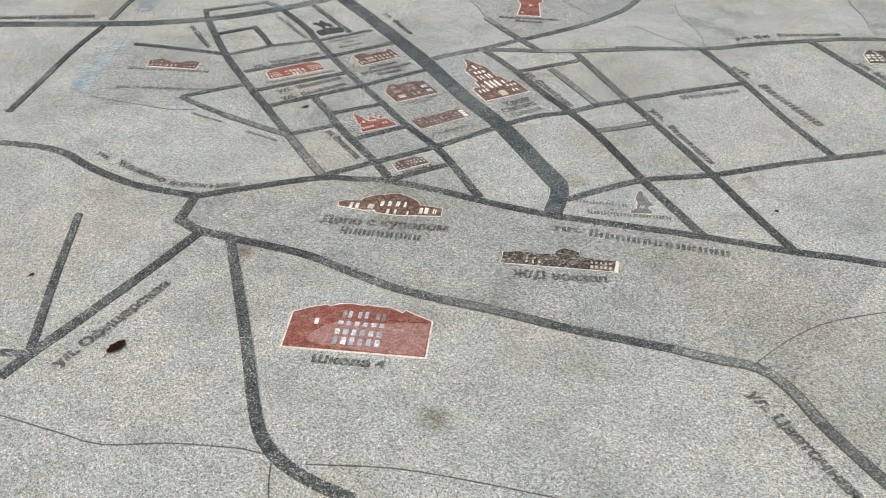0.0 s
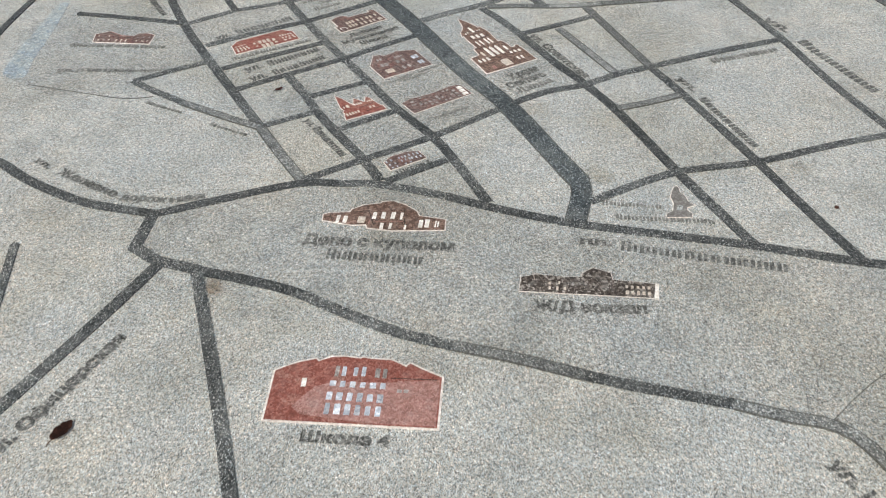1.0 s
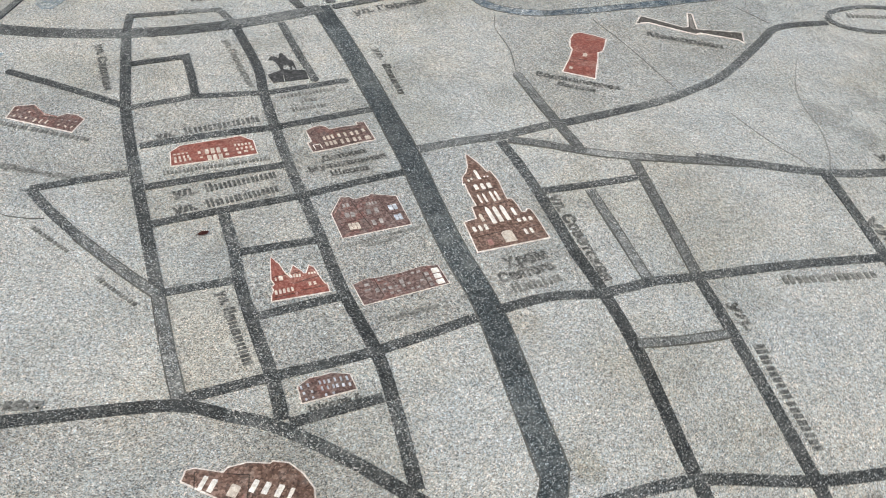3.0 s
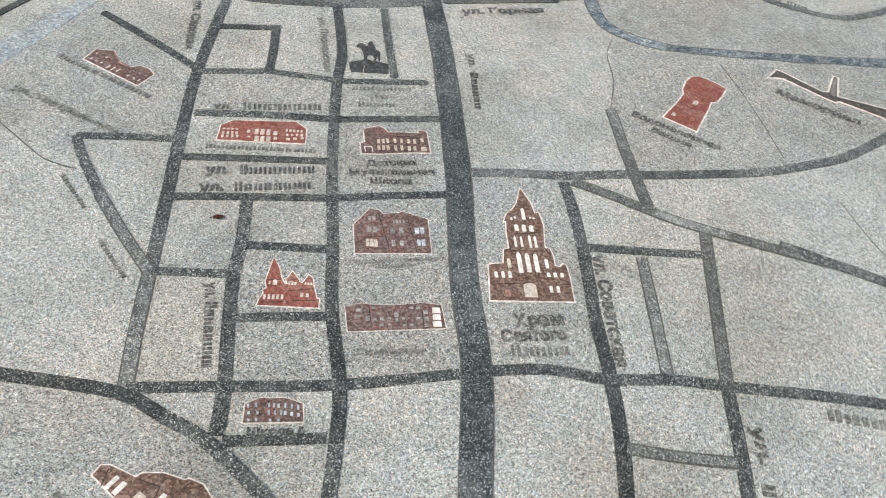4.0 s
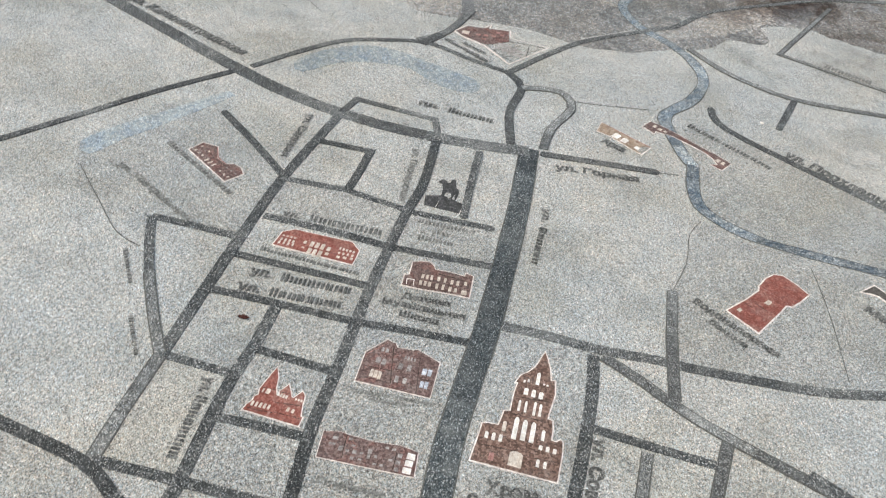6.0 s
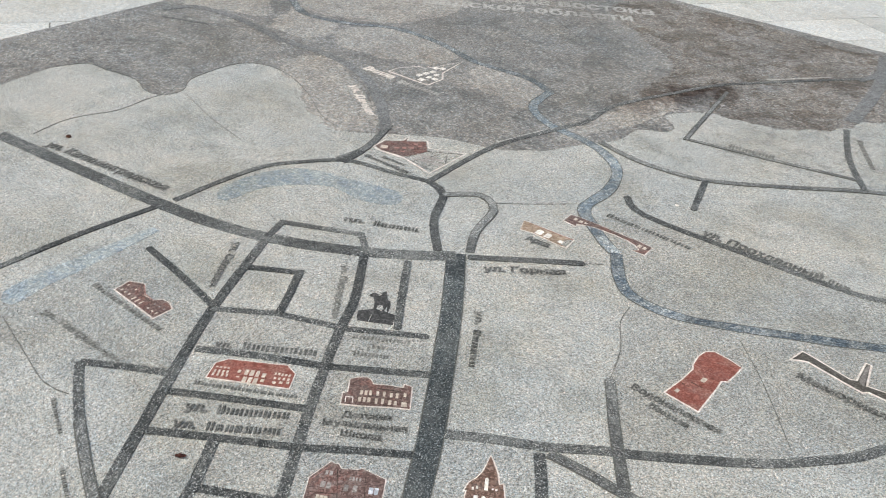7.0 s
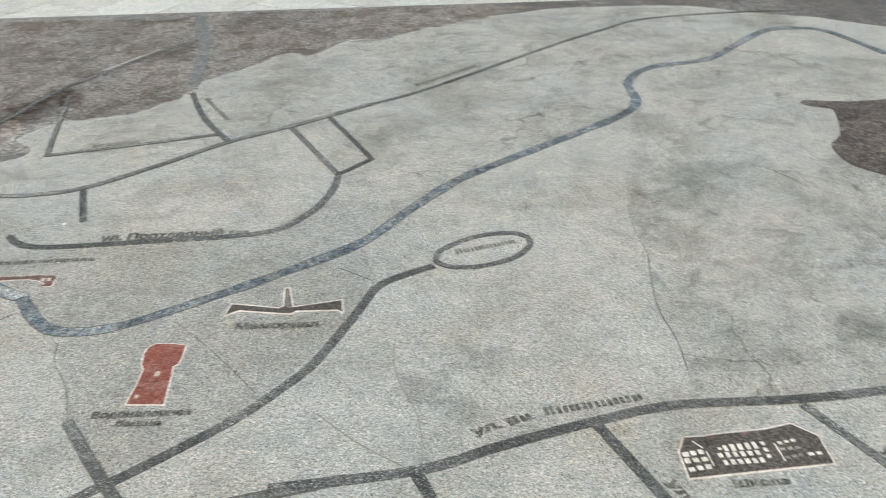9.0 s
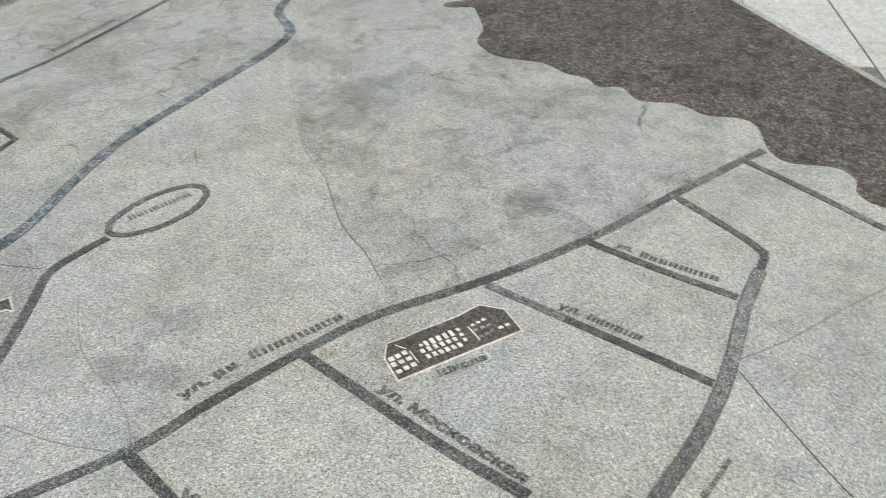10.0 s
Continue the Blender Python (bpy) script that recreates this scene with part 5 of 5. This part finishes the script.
plaque('bridge_inlay', 'slender maroon stone footbridge across the river', -0.377, 4.662, -3.6, 0.334, [(0.0, 0.0), (-0.01, 0.17), (0.09, 0.19), (0.3, 0.2), (0.49, 0.2), (0.68, 0.2), (0.79, 0.21), (0.99, 0.19), (1.0, 0.0), (0.87, -0.01), (0.92, 0.05), (0.83, 0.11), (0.72, 0.14), (0.53, 0.14), (0.34, 0.12), (0.26, 0.1), (0.14, 0.04), (0.16, -0.01)], 'maroon', [(0.08, 0.12, 0.08, 0.12, 1, 0.037, 0.049), (0.15, 0.11, 0.15, 0.11, 1, 0.042, 0.046), (0.21, 0.12, 0.21, 0.12, 1, 0.034, 0.032), (0.88, 0.12, 0.88, 0.12, 1, 0.04, 0.058), (0.94, 0.12, 0.94, 0.12, 1, 0.04, 0.053)], 'cream', 0.0025)
plaque('monument_inlay', 'dark grey stone memorial with white border', 0.552, 4.390, -4.8, 0.371, [(0.0, 0.0), (0.03, 0.16), (0.1, 0.15), (0.44, 0.08), (0.49, 0.11), (0.47, 0.39), (0.5, 0.39), (0.56, 0.09), (0.98, 0.18), (1.0, 0.0), (0.96, 0.04), (0.6, 0.04), (0.56, 0.0), (0.41, 0.02), (0.11, 0.07), (0.05, 0.04)], 'grey', [], 'white', 0.006, panels=[('dull', [(0.5, 0.11), (0.48, 0.37), (0.5, 0.37), (0.55, 0.07)])])
plaque('monument_inlay', 'charcoal stone rider monument silhouette on a plinth', -0.546, 3.684, 28.4, 0.109, [(0.0, 0.0), (-0.07, 0.43), (0.34, 0.6), (0.31, 0.94), (0.23, 1.19), (0.1, 1.26), (0.21, 1.4), (0.32, 1.37), (0.38, 1.26), (0.44, 1.33), (0.45, 1.46), (0.53, 1.55), (0.59, 1.4), (0.66, 1.12), (0.75, 1.06), (0.78, 0.88), (0.77, 0.51), (1.01, 0.45), (1.03, 0.27), (1.0, 0.0), (0.32, -0.01)], 'dark', [], 'pale', 0, panels=[('pale', [(0.42, 0.63), (0.44, 0.81), (0.56, 0.82), (0.62, 0.66), (0.58, 0.55)]), ('pale', [(0.65, 0.56), (0.69, 0.77), (0.74, 0.52)])], lines=[('pale', [(0.35, 0.33), (0.32, -0.01)], 0.002), ('white', [(1.12, 0.4), (1.02, 0.25), (1.02, -0.01)], 0.003)])
plaque('monument_inlay', 'taupe stone statue silhouette with white border', 0.598, 2.316, 0.9, 0.067, [(0.0, 0.0), (0.08, 0.22), (0.35, 0.4), (0.48, 0.84), (0.45, 1.31), (0.59, 1.68), (0.7, 1.91), (0.82, 2.02), (0.89, 1.88), (0.87, 1.6), (1.03, 1.33), (1.06, 0.97), (1.26, 0.73), (0.95, 0.6), (0.9, 0.4), (1.06, 0.18), (1.0, 0.0)], 'taupe', [], 'pale', 0.0022, panels=[('pale', [(0.47, 0.43), (0.58, 0.72), (0.8, 0.69), (0.72, 0.42)])])

# ---- writing ----
lettering('Школа 4', -0.271, 1.609, -5.1, 0.18, 0.031)
lettering('Депо с куполом', -0.339, 2.222, -5.2, 0.385, 0.044)
bars(9, -0.274, 2.165, -6.5, 0.246, 0.042)
lettering('Ж/Д вокзал', 0.225, 1.974, -2.8, 0.262, 0.04)
lettering('пл.', 0.361, 2.212, -7.8, 0.081, 0.032)
bars(13, 0.459, 2.187, -12.5, 0.407, 0.041)
bars(8, 0.44, 2.374, -7.6, 0.159, 0.02, faded=True)
bars(13, 0.468, 2.31, -4.7, 0.255, 0.023, faded=True)
lettering('ул. Офицерская', -0.869, 1.56, 62.7, 0.382, 0.034)
lettering('ул.', -1.146, 2.599, -40.3, 0.07, 0.022)
lettering('Железно', -1.062, 2.535, -31.0, 0.225, 0.032)
lettering('дорож', -0.852, 2.41, -7.0, 0.13, 0.032, faded=True)
lettering('ная', -0.713, 2.393, 12.0, 0.094, 0.032, faded=True)
lettering('ул. Цветочная', 0.76, 1.547, -64.5, 0.339, 0.036)
lettering('ул.', 0.765, 3.034, -66.2, 0.094, 0.031)
bars(9, 0.812, 2.907, -70.3, 0.293, 0.031)
lettering('ул.', 1.155, 3.445, -61.1, 0.122, 0.046)
bars(8, 1.231, 3.275, -69.0, 0.372, 0.044)
lettering('ул. Советская', 0.317, 3.336, -62.5, 0.336, 0.035)
lettering('Храм', 0.24, 3.029, 34.0, 0.115, 0.042)
lettering('Святого', 0.231, 2.977, 32.3, 0.148, 0.036)
bars(5, 0.266, 2.951, 31.9, 0.134, 0.035, faded=True)
lettering('Художественная', -0.161, 3.01, 34.5, 0.205, 0.015, faded=True)
lettering('школа', -0.101, 3.033, 31.5, 0.079, 0.016, faded=True)
lettering('Гимназия 2', -0.02, 2.789, 31.6, 0.168, 0.019, faded=True)
lettering('Школа 6', -0.106, 2.517, 31.0, 0.111, 0.019)
lettering('ул.', -0.403, 2.798, -56.3, 0.046, 0.027)
bars(8, -0.372, 2.751, -56.3, 0.18, 0.03)
lettering('ул.', -0.625, 3.095, 32.1, 0.06, 0.036)
bars(8, -0.553, 3.139, 33.5, 0.192, 0.036)
lettering('ул.', -0.6, 3.034, 32.4, 0.062, 0.036)
bars(8, -0.527, 3.08, 34.3, 0.19, 0.035)
lettering('ул.', -0.767, 3.322, 30.8, 0.055, 0.028)
bars(8, -0.697, 3.363, 33.0, 0.215, 0.038)
bars(14, -0.685, 3.178, 28.5, 0.285, 0.017, faded=True)
lettering('Детская', -0.301, 3.336, 34.1, 0.13, 0.024)
lettering('Музыкальная', -0.321, 3.282, 32.4, 0.22, 0.026)
lettering('Школа', -0.259, 3.28, 30.2, 0.105, 0.026)
bars(8, -0.498, 3.607, 31.0, 0.173, 0.022, faded=True)
bars(2, -0.437, 3.599, 30.1, 0.058, 0.021, faded=True)
bars(5, -0.445, 3.548, 31.6, 0.107, 0.023, faded=True)
lettering('ул.', -0.301, 3.964, -59.7, 0.075, 0.026)
bars(6, -0.252, 3.876, -61.0, 0.182, 0.027)
lettering('ул. Пионерская', -0.776, 3.885, -55.5, 0.3, 0.024, faded=True)
lettering('ул. Садовая', -1.14, 3.749, -59.4, 0.273, 0.027)
lettering('пл.', -0.967, 4.105, 27.6, 0.078, 0.036)
bars(6, -0.87, 4.151, 26.7, 0.167, 0.037)
lettering('ул. Горная', -0.411, 4.168, 37.3, 0.28, 0.039)
lettering('Арка', -0.415, 4.44, 5.0, 0.092, 0.04)
bars(12, -0.275, 4.805, -2.6, 0.347, 0.029)
lettering('ул. Прохладный', 0.054, 4.923, -1.7, 0.444, 0.055)
bars(3, 0.518, 4.909, -0.8, 0.076, 0.037)
lettering('Водонапорная', 0.231, 3.942, -3.8, 0.269, 0.03)
lettering('башня', 0.301, 3.902, -6.1, 0.122, 0.026)
lettering('Мемориал', 0.586, 4.308, -4.4, 0.26, 0.037)
lettering('ул.', 1.251, 3.741, 15.8, 0.088, 0.036)
bars(2, 1.355, 3.768, 18.4, 0.076, 0.034)
bars(8, 1.458, 3.797, 5.7, 0.292, 0.037)
lettering('ул. Московская', 1.697, 3.52, -70.5, 0.47, 0.034)
lettering('ул.', 2.278, 3.557, -62.4, 0.071, 0.034)
bars(6, 2.32, 3.477, -65.2, 0.172, 0.032)
lettering('ул.', 2.604, 3.714, -66.8, 0.061, 0.032)
bars(8, 2.634, 3.633, -61.8, 0.25, 0.031)
lettering('Школа', 1.858, 3.48, -2.8, 0.143, 0.027)
bars(7, 2.178, 2.839, 22.6, 0.141, 0.019, faded=True)
lettering('ул. Калининградская', -2.211, 3.756, 6.4, 0.623, 0.051)
bars(11, -1.263, 3.285, -3.1, 0.334, 0.023, faded=True)
lettering('ул. Театральная', -1.255, 3.108, -1.0, 0.35, 0.026, faded=True)
bars(5, -0.683, 2.778, -26.8, 0.138, 0.014, faded=True)
bars(7, 0.912, 3.132, 18.4, 0.257, 0.033, faded=True)
bars(5, -0.908, 2.907, -26.6, 0.143, 0.014, faded=True)
bars(7, -0.15, 5.781, 8.2, 0.204, 0.044, faded=True)
bars(9, 0.28, 6.314, -66.3, 0.328, 0.03, faded=True)
bars(12, 1.354, 6.342, 36.4, 0.435, 0.04, faded=True)
bars(8, 1.332, 4.667, 11.5, 0.231, 0.034, faded=True)
lettering('Замок', -1.198, 4.602, 1.0, 0.12, 0.022)
lettering('Инстербург', -1.256, 4.563, -1.0, 0.235, 0.026)
lettering('ул. Дачная', -1.808, 5.116, -36.7, 0.373, 0.043, bright=True)
lettering('Вилла', -1.912, 5.337, -2.7, 0.19, 0.058, bright=True)
bars(7, -1.679, 5.312, 1.1, 0.251, 0.049, white=True)
lettering('Черняховск - сердце востока', -3.256, 6.241, 31.7, 2.345, 0.162, white=True)
lettering('Калининградской области', -3.033, 6.108, 33.0, 2.068, 0.151, white=True)
bars(12, -0.925, 5.068, 73.4, 0.28, 0.016, white=True)
bars(14, -0.306, 6.815, 52.2, 0.42, 0.018, white=True)
red_leaf = granite("reddish_leaf", [(0.0, (0.07, 0.025, 0.02)), (0.6, (0.14, 0.055, 0.045)), (1.0, (0.2, 0.1, 0.08))], 150, 0.4, rough=0.75)

# ---- leaves and crumbs on the stone ----
def fallen_leaf(x, y, turn, length, label, curl=0.35, skin=leaf_skin):
    """A dry curled leaf with a short stalk."""
    bm, rows = bmesh.new(), []
    for i in range(9):
        f = i / 8
        w = length * 0.27 * math.sin(math.pi * min(1, f * 0.93 + 0.05)) ** 0.7 * (1 + 0.16 * math.sin(i * 2.3))
        rows.append([bm.verts.new((length * (f - 0.5), w * s, 0.003 + abs(s) * w * curl * (1.2 - f) + 0.012 * length / 0.05 * (f - 0.5) ** 2)) for s in (-1, -0.5, 0, 0.5, 1)])
    for a, b in zip(rows, rows[1:]):
        for k in range(4):
            bm.faces.new((a[k], b[k], b[k + 1], a[k + 1]))
    bmesh.ops.solidify(bm, geom=bm.faces[:], thickness=0.0006)
    bm.transform(pose(x, y, 0.0006, 0, 0, turn))
    leaf = part("fallen_leaf", bm, skin)
    stalk = bmesh.new()
    bmesh.ops.create_cone(stalk, cap_ends=True, segments=6, radius1=0.0009, radius2=0.0006, depth=length * 0.3, matrix=pose(x, y, 0.0045, 0, 0, turn) @ pose(-length * 0.6, 0, 0.001, 0, 84, 0))
    part("stalk", stalk, leaf_skin, leaf)
    return tagged(leaf, label, "leaf", "fallen leaves")


def crumb(x, y, size, material, label, seed):
    bm = bmesh.new()
    bmesh.ops.create_icosphere(bm, subdivisions=2, radius=size)
    for v in bm.verts:
        v.co *= 1 + 0.35 * noise.noise(v.co * 60 + Vector((seed, 0, 0)))
        v.co.z *= 0.35
    bm.transform(pose(x, y, 0.001 + size * 0.3, 0, 0, seed * 40))
    return tagged(part("crumb", bm, material), label, "debris", "crumbs on the stone")


fallen_leaf(-0.753, 1.637, 62, 0.056, "dark brown dry leaf lying on pale granite")
fallen_leaf(-0.502, 2.982, 40, 0.028, "small reddish brown dry leaf on granite", 0.3, red_leaf)
fallen_leaf(-1.081, 1.92, 60, 0.018, "tiny dark dry leaf on pale granite", 0.2)
crumb(1.053, 2.353, 0.007, leaf_skin, "dark crumb of dirt on pale granite", 1)
crumb(-2.215, 3.865, 0.012, leaf_skin, "dark crumb of dirt beside a street strip", 2)
crumb(-3.087, 6.12, 0.014, leaf_skin, "dark crumb of dirt beside white letters", 3)
crumb(-0.105, 5.075, 0.008, tints["white"], "small white chip on pale granite", 4)

# ---- pavers round the map ----
pavement = tagged(new("pavement"), "pale grey stone pavers in running bond", "pavement", kind="structure")
ALONG, ACROSS = Vector((math.cos(radians(55)), math.sin(radians(55)))), Vector((math.sin(radians(55)), -math.cos(radians(55))))
LONG, WIDE, GAP = 0.884, 0.42, 0.008
block = slab([(GAP / 2, GAP / 2), (LONG - GAP / 2, GAP / 2), (LONG - GAP / 2, WIDE - GAP / 2), (GAP / 2, WIDE - GAP / 2)], -0.0012, -0.007)
bmesh.ops.bevel(block, geom=[e for e in block.edges if all(v.co.z > -0.002 for v in e.verts)], offset=0.0012, segments=1, affect="EDGES")
shape = bpy.data.meshes.new("paving_stone")
block.to_mesh(shape)
block.free()
shape.materials.append(paver_stone)
for row in range(-20, 26):
    for col in range(-20, 12):
        a = 6.83 + (0.27 if row % 2 else 0.0) + col * LONG
        b = -4.29 + row * WIDE
        centre = ALONG * (a + LONG / 2) + ACROSS * (b + WIDE / 2)
        near = -6.4 < centre.x < 6.6 and -3.0 < centre.y < 10.6
        inside = -3.0 < centre.x < min(4.1, 2.9 + 0.195 * (centre.y + 1.4)) and -1.0 < centre.y < 7.4
        if near and not inside:
            ob = new("paving_stone", shape)
            corner = ALONG * a + ACROSS * (b + WIDE)
            ob.matrix_world = pose(corner.x, corner.y, 0, 0, 0, 55)
            ob.parent = pavement
